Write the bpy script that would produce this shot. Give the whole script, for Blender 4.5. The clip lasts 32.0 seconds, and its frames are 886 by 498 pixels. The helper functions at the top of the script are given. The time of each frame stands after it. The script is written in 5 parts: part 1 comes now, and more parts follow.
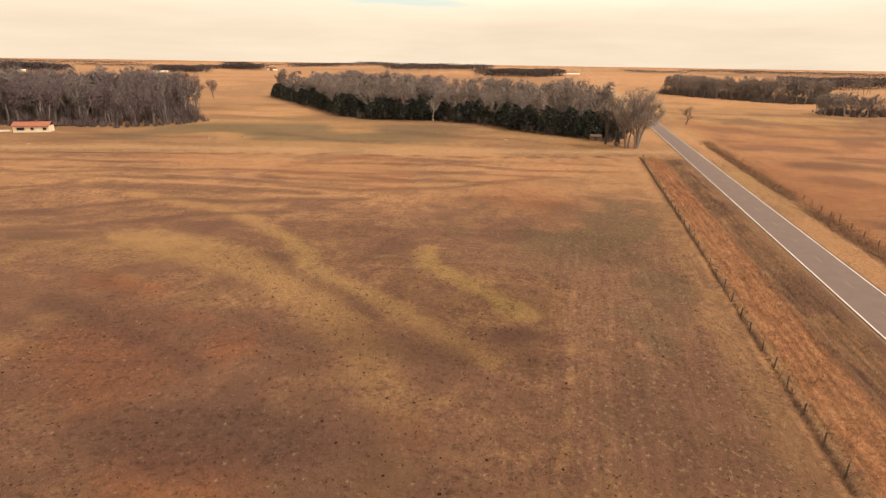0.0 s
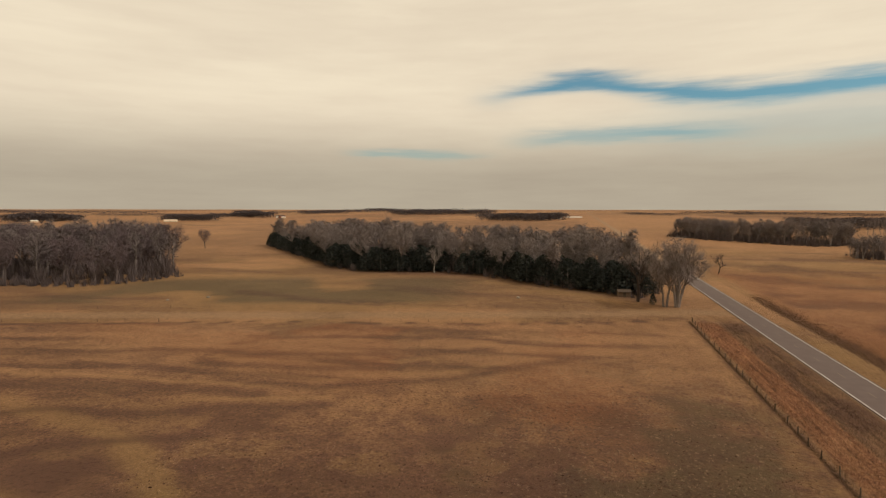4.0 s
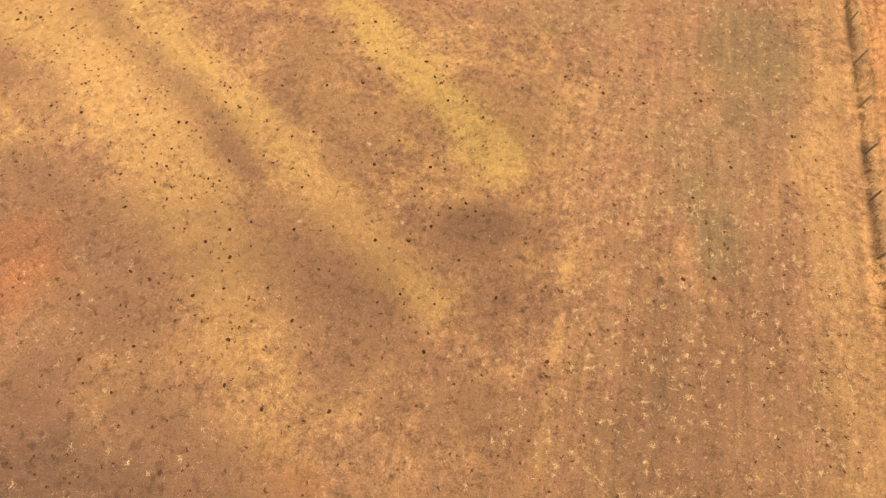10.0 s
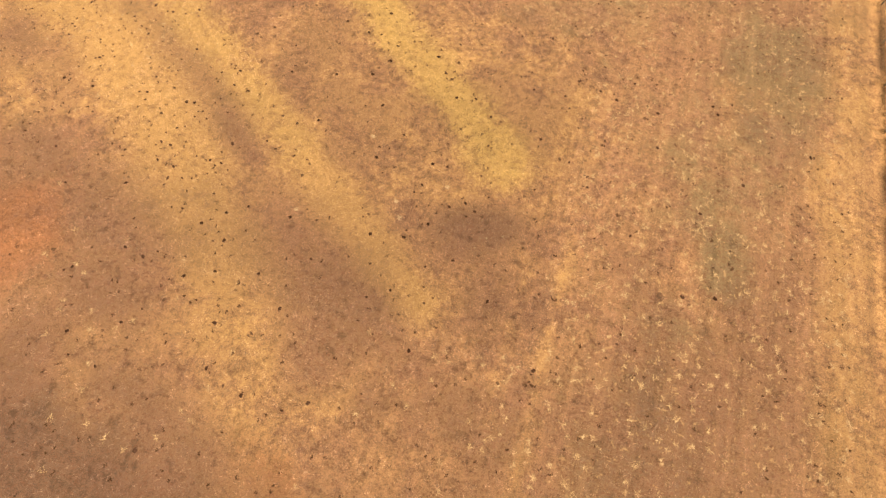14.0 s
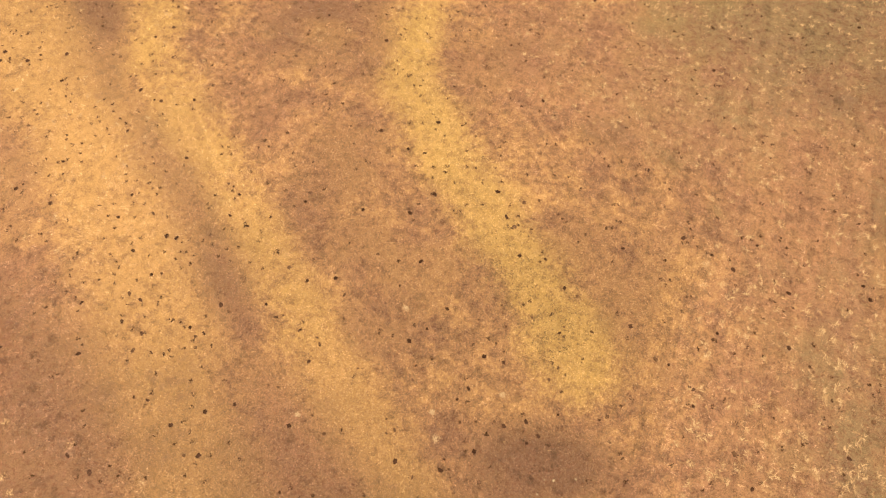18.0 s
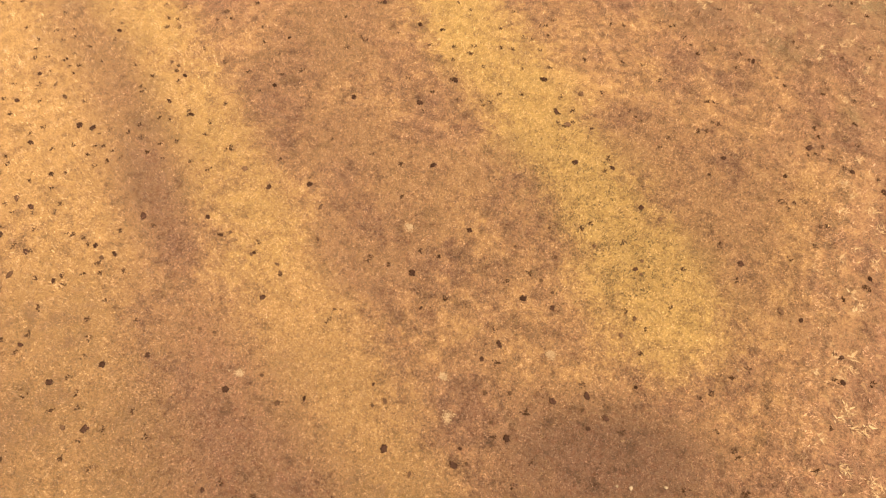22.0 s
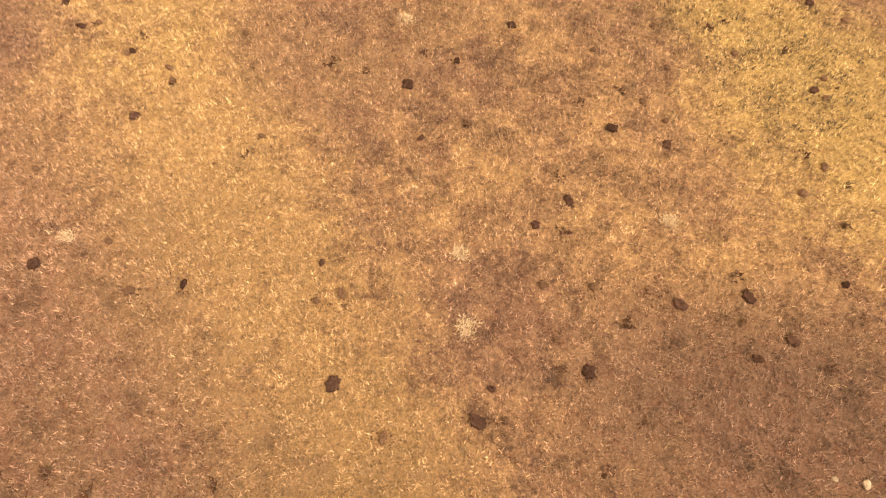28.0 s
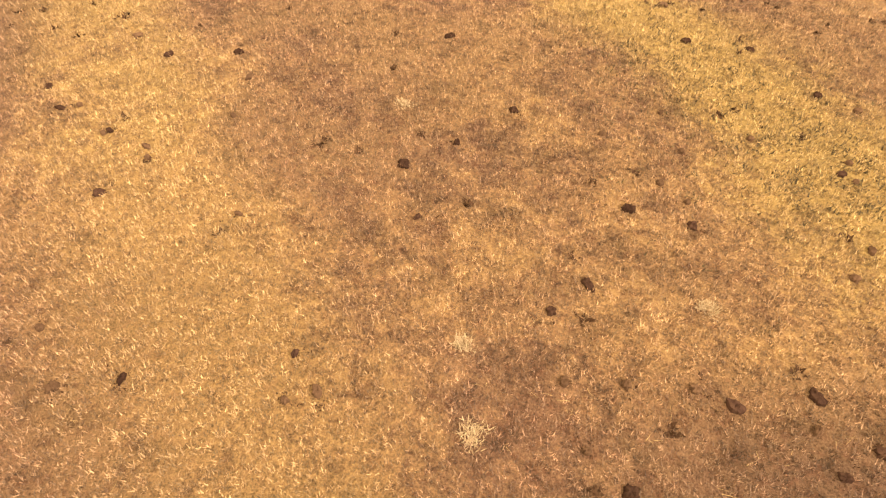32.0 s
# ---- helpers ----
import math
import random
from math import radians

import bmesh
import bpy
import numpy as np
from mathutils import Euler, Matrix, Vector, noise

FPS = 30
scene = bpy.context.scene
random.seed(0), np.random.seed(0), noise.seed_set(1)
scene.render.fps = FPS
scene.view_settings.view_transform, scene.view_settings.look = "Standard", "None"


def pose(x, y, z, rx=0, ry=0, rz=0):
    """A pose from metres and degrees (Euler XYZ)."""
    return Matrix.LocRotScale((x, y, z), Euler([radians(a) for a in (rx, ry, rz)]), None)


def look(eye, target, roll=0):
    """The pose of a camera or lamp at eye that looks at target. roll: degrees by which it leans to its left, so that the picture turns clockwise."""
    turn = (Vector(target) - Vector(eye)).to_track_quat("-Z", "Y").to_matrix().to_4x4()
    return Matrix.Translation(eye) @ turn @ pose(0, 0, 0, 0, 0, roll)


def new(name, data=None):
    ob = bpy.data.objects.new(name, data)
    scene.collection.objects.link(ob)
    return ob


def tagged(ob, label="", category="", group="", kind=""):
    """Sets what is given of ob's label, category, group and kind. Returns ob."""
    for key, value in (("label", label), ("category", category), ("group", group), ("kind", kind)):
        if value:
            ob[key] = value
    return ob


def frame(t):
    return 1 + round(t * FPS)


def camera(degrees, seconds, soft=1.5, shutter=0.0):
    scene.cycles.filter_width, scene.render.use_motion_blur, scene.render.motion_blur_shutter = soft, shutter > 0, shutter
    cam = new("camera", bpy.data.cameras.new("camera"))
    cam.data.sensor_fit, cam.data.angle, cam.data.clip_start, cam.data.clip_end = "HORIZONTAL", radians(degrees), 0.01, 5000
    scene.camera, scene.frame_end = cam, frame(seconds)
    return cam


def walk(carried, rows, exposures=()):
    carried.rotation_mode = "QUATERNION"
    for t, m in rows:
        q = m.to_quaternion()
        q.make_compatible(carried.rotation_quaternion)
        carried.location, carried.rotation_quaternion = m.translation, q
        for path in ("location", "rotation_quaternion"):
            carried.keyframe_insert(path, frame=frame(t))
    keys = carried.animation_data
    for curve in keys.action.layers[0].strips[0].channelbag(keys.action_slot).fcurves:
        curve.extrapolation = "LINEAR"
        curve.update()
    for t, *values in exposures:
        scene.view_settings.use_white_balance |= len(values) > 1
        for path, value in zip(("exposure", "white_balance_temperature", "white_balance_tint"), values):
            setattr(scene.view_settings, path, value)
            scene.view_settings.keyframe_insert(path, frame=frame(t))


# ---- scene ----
cam = camera(77.07, 32.0, soft=1.25)
PATH = [
    (0, (-41.618, -64.687, 33.238), (-42.0364, -62.8402, 32.5961), 0.86),
    (0.5, (-42.924, -58.867, 33.780), (-43.3440, -57.0210, 33.1364), 0.77),
    (1, (-44.484, -52.332, 34.030), (-44.9079, -50.4857, 33.3880), 0.75),
    (1.5, (-45.717, -46.170, 34.062), (-46.1436, -44.3233, 33.4227), 0.79),
    (2, (-46.536, -40.118, 33.681), (-46.9706, -38.2712, 33.0485), 0.81),
    (2.5, (-47.842, -34.259, 34.036), (-48.2822, -32.4076, 33.4214), 0.77),
    (4.5, (-49.325, -20.848, 34.469), (-49.7933, -18.9051, 34.3888), -0.06),
    (5, (-49.103, -19.248, 34.333), (-49.5545, -17.3396, 33.9395), 0.41),
    (5.5, (-48.452, -18.611, 33.963), (-48.8642, -16.8218, 33.1696), 0.72),
    (6, (-48.458, -17.713, 35.650), (-48.7966, -16.1630, 34.4322), 1.55),
    (6.5, (-47.973, -16.923, 37.367), (-48.2266, -15.7647, 35.7566), 0.87),
    (7, (-47.969, -15.935, 38.007), (-48.1547, -15.0952, 36.2015), 0.78),
    (7.5, (-47.807, -15.683, 38.216), (-47.9935, -14.8465, 36.4086), 0.61),
    (8, (-47.671, -15.563, 38.259), (-47.8583, -14.7243, 36.4529), 0.61),
    (8.5, (-47.340, -15.714, 38.268), (-47.5295, -14.8722, 36.4631), 0.51),
    (9, (-46.852, -16.380, 38.217), (-47.0424, -15.5306, 36.4168), 0.50),
    (9.5, (-46.030, -18.142, 38.064), (-46.2229, -17.2834, 36.2674), 0.35),
    (10, (-44.863, -21.147, 38.007), (-45.0567, -20.2798, 36.2158), 0.38),
    (10.5, (-43.989, -23.713, 38.239), (-44.1879, -22.8425, 36.4490), 0.25),
    (11, (-43.345, -25.700, 38.528), (-43.5490, -24.8219, 36.7423), 0.29),
    (11.5, (-42.879, -26.515, 38.704), (-43.0917, -25.6387, 36.9183), 0.04),
    (12, (-42.780, -26.428, 38.742), (-42.9913, -25.5527, 36.9560), 0.29),
    (12.5, (-42.721, -25.761, 38.591), (-42.9384, -24.8922, 36.8028), 0.32),
    (13, (-42.712, -24.532, 38.066), (-42.9633, -23.6743, 36.2768), 0.54),
    (13.5, (-42.858, -22.813, 37.738), (-43.1074, -21.9597, 35.9465), 0.56),
    (14, (-43.208, -20.315, 37.385), (-43.4659, -19.4709, 35.5904), 0.64),
    (14.5, (-43.778, -17.534, 37.194), (-44.0445, -16.7041, 35.3937), 0.73),
    (15, (-44.704, -14.086, 36.991), (-44.9785, -13.2689, 35.1863), 1.14),
    (15.5, (-45.967, -11.128, 36.763), (-46.2377, -10.3206, 34.9535), 1.59),
    (17.5, (-51.188, -4.229, 34.378), (-51.4703, -3.4593, 32.5534), 0.99),
    (18, (-51.147, -4.216, 33.147), (-51.4426, -3.4417, 31.3263), 0.83),
    (18.5, (-51.060, -4.231, 31.628), (-51.3664, -3.4515, 29.8123), 0.86),
    (19, (-51.092, -4.343, 30.101), (-51.4031, -3.5560, 28.2890), 1.06),
    (19.5, (-51.076, -4.386, 28.613), (-51.3956, -3.5932, 26.8050), 0.99),
    (20, (-51.035, -4.500, 27.061), (-51.3645, -3.6970, 25.2595), 0.82),
    (20.5, (-51.077, -4.458, 25.704), (-51.4132, -3.6623, 23.9002), 0.47),
    (21, (-51.240, -4.564, 24.179), (-51.5783, -3.7590, 22.3798), 0.72),
    (21.5, (-51.364, -4.496, 22.601), (-51.7066, -3.6936, 20.8008), 0.56),
    (22, (-51.431, -4.436, 21.177), (-51.7746, -3.6355, 19.3765), 0.54),
    (22.5, (-51.416, -4.367, 19.637), (-51.7667, -3.5637, 17.8394), 0.35),
    (23, (-51.398, -4.269, 18.200), (-51.7543, -3.4659, 16.4033), 0.12),
    (23.5, (-51.336, -4.355, 16.587), (-51.6996, -3.5426, 14.7962), 0.15),
    (24, (-51.276, -4.463, 15.062), (-51.6479, -3.6445, 13.2756), 0.10),
    (24.5, (-51.245, -4.603, 13.504), (-51.6282, -3.7738, 11.7254), -0.00),
    (25, (-51.345, -4.673, 12.529), (-51.7310, -3.8422, 10.7515), 0.11),
    (25.5, (-51.563, -4.748, 12.121), (-51.9485, -3.9146, 10.3439), 0.33),
    (27.5, (-51.331, -4.815, 9.948), (-51.7407, -3.9458, 8.1944), 0.48),
    (28, (-51.405, -4.731, 9.577), (-51.8166, -3.8582, 7.8250), 0.54),
    (28.5, (-51.423, -4.690, 9.245), (-51.8300, -3.8262, 7.4877), 0.60),
    (29, (-51.401, -4.730, 8.902), (-51.7726, -3.9315, 7.1060), 0.86),
    (29.5, (-51.397, -4.699, 8.599), (-51.7637, -3.9124, 6.7971), 0.92),
    (30, (-51.403, -4.681, 8.273), (-51.7708, -3.8805, 6.4777), 1.28),
    (30.5, (-51.451, -4.563, 8.119), (-51.8553, -3.6961, 6.3621), 0.94),
    (31, (-51.489, -4.512, 7.961), (-51.9738, -3.4835, 6.3154), 0.83),
    (31.5, (-51.582, -4.493, 7.919), (-52.0963, -3.3754, 6.3417), 1.29),
    (32, (-51.602, -4.566, 7.769), (-52.1553, -3.3415, 6.2878), 1.68),
]

# ---- light ----
SUN_EL, SUN_AZ = 46.0, 96.0          # degrees above the horizon, clockwise from +y
EXPOSURES = [(0.0, -0.03, 6350, 25), (2.5, -0.03, 6350, 25), (4.5, -1.26, 6050, 19), (5.2, -1.24, 6050, 20), (6.0, -0.70, 5900, 23),
             (6.5, -0.28, 6200, 23), (7.0, 0.02, 6300, 21), (7.5, 0.50, 6600, 18), (8.0, 0.78, 6750, 14), (8.5, 1.04, 6850, 12), (15.0, 1.06, 6950, 13), (19.0, 1.10, 7000, 15), (26.0, 1.20, 6900, 17), (29.5, 1.25, 6900, 17), (32.0, 1.26, 7200, 13)]
walk(cam, [(t, look(eye, target, roll)) for t, eye, target, roll in PATH], EXPOSURES)


def nodes_of(owner):
    owner.use_nodes = True
    tree = owner.node_tree
    tree.nodes.clear()
    return tree


def link(tree, a, b):
    tree.links.new(a, b)


def math_node(tree, op, a, b=None, c=None, clamp=False):
    n = tree.nodes.new("ShaderNodeMath")
    n.operation, n.use_clamp = op, clamp
    for i, v in enumerate((a, b, c)):
        if v is None:
            continue
        if isinstance(v, (int, float)):
            n.inputs[i].default_value = v
        else:
            link(tree, v, n.inputs[i])
    return n.outputs[0]


def mix_rgb(tree, fac, a, b, mode="MIX"):
    n = tree.nodes.new("ShaderNodeMix")
    n.data_type, n.blend_type = "RGBA", mode
    for sock, v in ((n.inputs[0], fac), (n.inputs[6], a), (n.inputs[7], b)):
        if isinstance(v, (int, float)):
            sock.default_value = v
        elif isinstance(v, tuple):
            sock.default_value = (*v, 1)
        else:
            link(tree, v, sock)
    return n.outputs[2]


def noise_node(tree, vec, scale, detail=4.0, rough=0.55, stretch=None):
    if stretch:
        m = tree.nodes.new("ShaderNodeMapping")
        m.inputs["Scale"].default_value = stretch
        link(tree, vec, m.inputs["Vector"])
        vec = m.outputs[0]
    n = tree.nodes.new("ShaderNodeTexNoise")
    n.inputs["Scale"].default_value, n.inputs["Detail"].default_value, n.inputs["Roughness"].default_value = scale, detail, rough
    link(tree, vec, n.inputs["Vector"])
    return n.outputs["Fac"]


def ramp(tree, fac, lo, hi):
    n = tree.nodes.new("ShaderNodeMapRange")
    n.interpolation_type = "SMOOTHSTEP"
    n.inputs["From Min"].default_value, n.inputs["From Max"].default_value = lo, hi
    link(tree, fac, n.inputs["Value"])
    return n.outputs["Result"]


def make_world():
    w = bpy.data.worlds.new("sky")
    scene.world = w
    tr = nodes_of(w)
    sky = tr.nodes.new("ShaderNodeTexSky")
    sky.sky_type, sky.sun_disc = "NISHITA", False
    sky.sun_elevation, sky.sun_rotation = radians(SUN_EL), radians(SUN_AZ)
    sky.air_density, sky.dust_density = 1.0, 1.5
    co = tr.nodes.new("ShaderNodeTexCoord").outputs["Generated"]
    sep = tr.nodes.new("ShaderNodeSeparateXYZ")
    link(tr, co, sep.inputs[0])
    x, z = sep.outputs[0], sep.outputs[2]
    # broken veil of cloud: streaks lie flat along the horizon
    warp = noise_node(tr, co, 2.3, 4, 0.5, (1, 1, 3.0))
    fine = noise_node(tr, co, 6.0, 6, 0.6, (0.7, 0.7, 7.0))
    zz = math_node(tr, "ADD", z, math_node(tr, "MULTIPLY", math_node(tr, "SUBTRACT", warp, 0.5), 0.035))
    zz = math_node(tr, "ADD", zz, math_node(tr, "MULTIPLY", math_node(tr, "SUBTRACT", fine, 0.5), 0.045))
    # the main rift arches over the middle of the view
    arch = math_node(tr, "DIVIDE", math_node(tr, "ADD", x, 0.01), 0.12)
    arch = math_node(tr, "POWER", 2.718, math_node(tr, "MULTIPLY", math_node(tr, "MULTIPLY", arch, arch), -1.0))
    bent = math_node(tr, "SUBTRACT", zz, math_node(tr, "MULTIPLY", arch, 0.036))

    def gap(level, half, x0, x1, x2, x3, deep, high=None):
        d = math_node(tr, "DIVIDE", math_node(tr, "SUBTRACT", high or zz, level), half)
        band = math_node(tr, "POWER", 2.718, math_node(tr, "MULTIPLY", math_node(tr, "MULTIPLY", d, d), -1.0))
        side = math_node(tr, "MULTIPLY", ramp(tr, x, x0, x1), math_node(tr, "SUBTRACT", 1.0, ramp(tr, x, x2, x3)))
        return math_node(tr, "MULTIPLY", math_node(tr, "MULTIPLY", band, side), deep)

    blue = math_node(tr, "ADD", gap(0.176, 0.016, -0.21, -0.04, 0.6, 0.9, 1.0, bent), gap(0.118, 0.012, -0.16, -0.02, 0.14, 0.30, 0.55), None, True)
    blue = math_node(tr, "ADD", blue, gap(0.092, 0.008, -0.42, -0.34, -0.24, -0.12, 0.5), None, True)
    blue = math_node(tr, "ADD", blue, gap(0.125, 0.035, -0.06, 0.25, 0.7, 0.95, 0.30), None, True)
    veil = ramp(tr, fine, 0.25, 0.75)
    veil = math_node(tr, "ADD", math_node(tr, "MULTIPLY", veil, 0.45), math_node(tr, "MULTIPLY", ramp(tr, noise_node(tr, co, 2.6, 5, 0.6, (1, 1, 4.5)), 0.3, 0.7), 0.55))
    tone = mix_rgb(tr, veil, (0.89, 0.765, 0.51), (1.03, 0.905, 0.60))
    cloud = tr.nodes.new("ShaderNodeBackground")
    link(tr, tone, cloud.inputs[0])
    link(tr, math_node(tr, "ADD", 0.98, math_node(tr, "MULTIPLY", ramp(tr, z, 0.04, 0.18), 0.80)), cloud.inputs[1])
    clear = tr.nodes.new("ShaderNodeBackground")
    link(tr, mix_rgb(tr, 1.0, sky.outputs[0], (0.62, 0.95, 0.80), "MULTIPLY"), clear.inputs[0])
    clear.inputs[1].default_value = 0.20
    mixed = tr.nodes.new("ShaderNodeMixShader")
    link(tr, blue, mixed.inputs[0])
    link(tr, cloud.outputs[0], mixed.inputs[1])
    link(tr, clear.outputs[0], mixed.inputs[2])
    out = tr.nodes.new("ShaderNodeOutputWorld")
    link(tr, mixed.outputs[0], out.inputs[0])


make_world()
sun = new("sun", bpy.data.lights.new("sun", "SUN"))
sun.data.energy, sun.data.angle, sun.data.color = 3.35, radians(3.0), (1.0, 0.93, 0.82)
toward = Vector((math.sin(radians(SUN_AZ)) * math.cos(radians(SUN_EL)), math.cos(radians(SUN_AZ)) * math.cos(radians(SUN_EL)), math.sin(radians(SUN_EL))))
sun.matrix_world = look(toward * 300, (0, 0, 0))

# ---- materials ----


def material(name, base, second, scale=3.0, rough=0.9, bump=0.0, vary=0.25, metal=0.0, fine=8.0):
    """Two colours mixed by noise at two scales, varied from object to object."""
    m = bpy.data.materials.new(name)
    tr = nodes_of(m)
    co = tr.nodes.new("ShaderNodeTexCoord").outputs["Object"]
    a = noise_node(tr, co, scale, 4)
    b = noise_node(tr, co, scale * fine, 3)
    f = math_node(tr, "ADD", math_node(tr, "MULTIPLY", a, 0.6), math_node(tr, "MULTIPLY", b, 0.4))
    col = mix_rgb(tr, ramp(tr, f, 0.3, 0.7), base, second)
    info = tr.nodes.new("ShaderNodeObjectInfo").outputs["Random"]
    val = math_node(tr, "ADD", math_node(tr, "MULTIPLY", info, vary), 1.0 - vary / 2)
    hsv = tr.nodes.new("ShaderNodeHueSaturation")
    link(tr, val, hsv.inputs["Value"])
    link(tr, col, hsv.inputs["Color"])
    p = tr.nodes.new("ShaderNodeBsdfPrincipled")
    p.inputs["Roughness"].default_value, p.inputs["Metallic"].default_value = rough, metal
    p.inputs["Specular IOR Level"].default_value = 0.25 if rough < 0.9 else 0.0
    link(tr, hsv.outputs[0], p.inputs["Base Color"])
    if bump:
        bn = tr.nodes.new("ShaderNodeBump")
        bn.inputs["Strength"].default_value, bn.inputs["Distance"].default_value = bump, 0.02
        link(tr, f, bn.inputs["Height"])
        link(tr, bn.outputs[0], p.inputs["Normal"])
    out = tr.nodes.new("ShaderNodeOutputMaterial")
    link(tr, p.outputs[0], out.inputs[0])
    return m


def blade_material(name, a, b, c):
    """Blades and leaves: each island takes its own tone between three."""
    m = bpy.data.materials.new(name)
    tr = nodes_of(m)
    r = tr.nodes.new("ShaderNodeNewGeometry").outputs["Random Per Island"]
    col = mix_rgb(tr, ramp(tr, r, 0.0, 0.55), a, b)
    col = mix_rgb(tr, ramp(tr, r, 0.6, 1.0), col, c)
    p = tr.nodes.new("ShaderNodeBsdfPrincipled")
    p.inputs["Roughness"].default_value, p.inputs["Specular IOR Level"].default_value = 0.85, 0.2
    link(tr, col, p.inputs["Base Color"])
    out = tr.nodes.new("ShaderNodeOutputMaterial")
    link(tr, p.outputs[0], out.inputs[0])
    return m


GRASS_DULL, GRASS_STRAW, GRASS_RUST, GRASS_GREEN, GRASS_DARK = (0.148, 0.078, 0.048), (0.286, 0.170, 0.068), (0.232, 0.094, 0.041), (0.098, 0.076, 0.042), (0.080, 0.043, 0.032)
# the last tone is pale grass with the brightening of distance put in
GRASS_TAN, LANE, PALE_HAZE = (0.222, 0.122, 0.064), (0.34, 0.215, 0.11), (0.345, 0.187, 0.088)


def cover_colour(tr, geo):
    """The grassland's colour from its cover attributes, with mottling at several scales; also the clump tone."""

    def attr(name):
        n = tr.nodes.new("ShaderNodeAttribute")
        n.attribute_name = name
        return n.outputs["Fac"]

    n_big = noise_node(tr, geo, 0.03, 4, 0.6)
    n_mid = noise_node(tr, geo, 0.30, 5, 0.65)
    n_tuft = noise_node(tr, geo, 1.7, 5, 0.68)
    n_fine = noise_node(tr, geo, 12.0, 4, 0.75)
    n_spot = noise_node(tr, geo, 1.25, 3, 0.6)
    n_fleck = noise_node(tr, geo, 2.4, 4, 0.65)
    n_blob = noise_node(tr, geo, 1.25, 4, 0.65)
    n_grain = noise_node(tr, geo, 30.0, 3, 0.7)
    n_clump = noise_node(tr, geo, 5.2, 3, 0.62)
    n_dead = noise_node(tr, geo, 3.1, 4, 0.62)
    streak = noise_node(tr, geo, 1.0, 4, 0.65, (1.3, 0.09, 1.0))

    def soft(mask, amount, lo=0.15, hi=0.95):
        s = math_node(tr, "ADD", mask, math_node(tr, "MULTIPLY", math_node(tr, "SUBTRACT", n_mid, 0.5), amount * 1.4))
        s = math_node(tr, "ADD", s, math_node(tr, "MULTIPLY", math_node(tr, "SUBTRACT", n_tuft, 0.5), amount * 1.3))
        s = math_node(tr, "ADD", s, math_node(tr, "MULTIPLY", math_node(tr, "SUBTRACT", n_fine, 0.5), amount * 0.9))
        return math_node(tr, "MULTIPLY", ramp(tr, s, lo, hi), ramp(tr, mask, 0.02, 0.2))

    straw = math_node(tr, "MULTIPLY", soft(attr("straw"), 0.85, 0.05, 1.1), 0.70)
    rough = math_node(tr, "SUBTRACT", 1.0, math_node(tr, "MULTIPLY", straw, 0.9))
    col = mix_rgb(tr, ramp(tr, n_mid, 0.32, 0.70), GRASS_DULL, GRASS_TAN)
    col = mix_rgb(tr, straw, col, GRASS_STRAW)
    col = mix_rgb(tr, math_node(tr, "MULTIPLY", soft(attr("yellow"), 0.8, 0.05, 1.0), 0.45), col, (0.278, 0.186, 0.060))
    col = mix_rgb(tr, math_node(tr, "MULTIPLY", soft(attr("green"), 1.0), 0.75), col, GRASS_GREEN)
    col = mix_rgb(tr, math_node(tr, "MULTIPLY", soft(attr("rust"), 1.0), 0.68), col, GRASS_RUST)
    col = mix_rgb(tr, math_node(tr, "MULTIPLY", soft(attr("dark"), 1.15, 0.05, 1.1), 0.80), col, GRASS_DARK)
    # pale outer grass, which also carries distance haze as colour
    col = mix_rgb(tr, math_node(tr, "MULTIPLY", soft(attr("pale_haze"), 0.6, 0.05, 1.0), 0.80), col, PALE_HAZE)
    col = mix_rgb(tr, math_node(tr, "MULTIPLY", attr("lane"), 0.85), col, LANE)
    mown = math_node(tr, "MULTIPLY", math_node(tr, "SUBTRACT", streak, 0.5), attr("streak"))
    tone = math_node(tr, "MULTIPLY", math_node(tr, "SUBTRACT", n_tuft, 0.5), 1.4)
    tone = math_node(tr, "MULTIPLY", tone, math_node(tr, "ADD", math_node(tr, "MULTIPLY", rough, 0.9), 0.25))
    tone = math_node(tr, "ADD", tone, math_node(tr, "MULTIPLY", math_node(tr, "SUBTRACT", n_fine, 0.5), 1.9))
    tone = math_node(tr, "ADD", tone, math_node(tr, "MULTIPLY", math_node(tr, "SUBTRACT", n_grain, 0.5), 1.9))
    tone = math_node(tr, "ADD", tone, math_node(tr, "MULTIPLY", mown, 2.1))
    value = math_node(tr, "MULTIPLY", math_node(tr, "ADD", tone, 1.0), math_node(tr, "ADD", math_node(tr, "MULTIPLY", n_big, 0.7), 0.65))
    value = math_node(tr, "MAXIMUM", value, 0.3)
    # brown hollows between the tussocks, dark dead clumps and pale bleached ones
    value = math_node(tr, "MULTIPLY", value, math_node(tr, "SUBTRACT", 1.0, math_node(tr, "MULTIPLY", math_node(tr, "MULTIPLY", ramp(tr, n_spot, 0.55, 0.66), rough), 0.28)))
    col = mix_rgb(tr, math_node(tr, "MULTIPLY", math_node(tr, "MULTIPLY", ramp(tr, n_clump, 0.47, 0.70), rough), 0.60), col, (0.108, 0.046, 0.026))
    ragged = math_node(tr, "ADD", n_dead, math_node(tr, "MULTIPLY", math_node(tr, "SUBTRACT", n_fine, 0.5), 0.7))
    dead = math_node(tr, "MULTIPLY", ramp(tr, ragged, 0.58, 0.66), ramp(tr, n_mid, 0.42, 0.60))
    col = mix_rgb(tr, math_node(tr, "MULTIPLY", math_node(tr, "MULTIPLY", dead, rough), 0.34), col, (0.070, 0.032, 0.021))
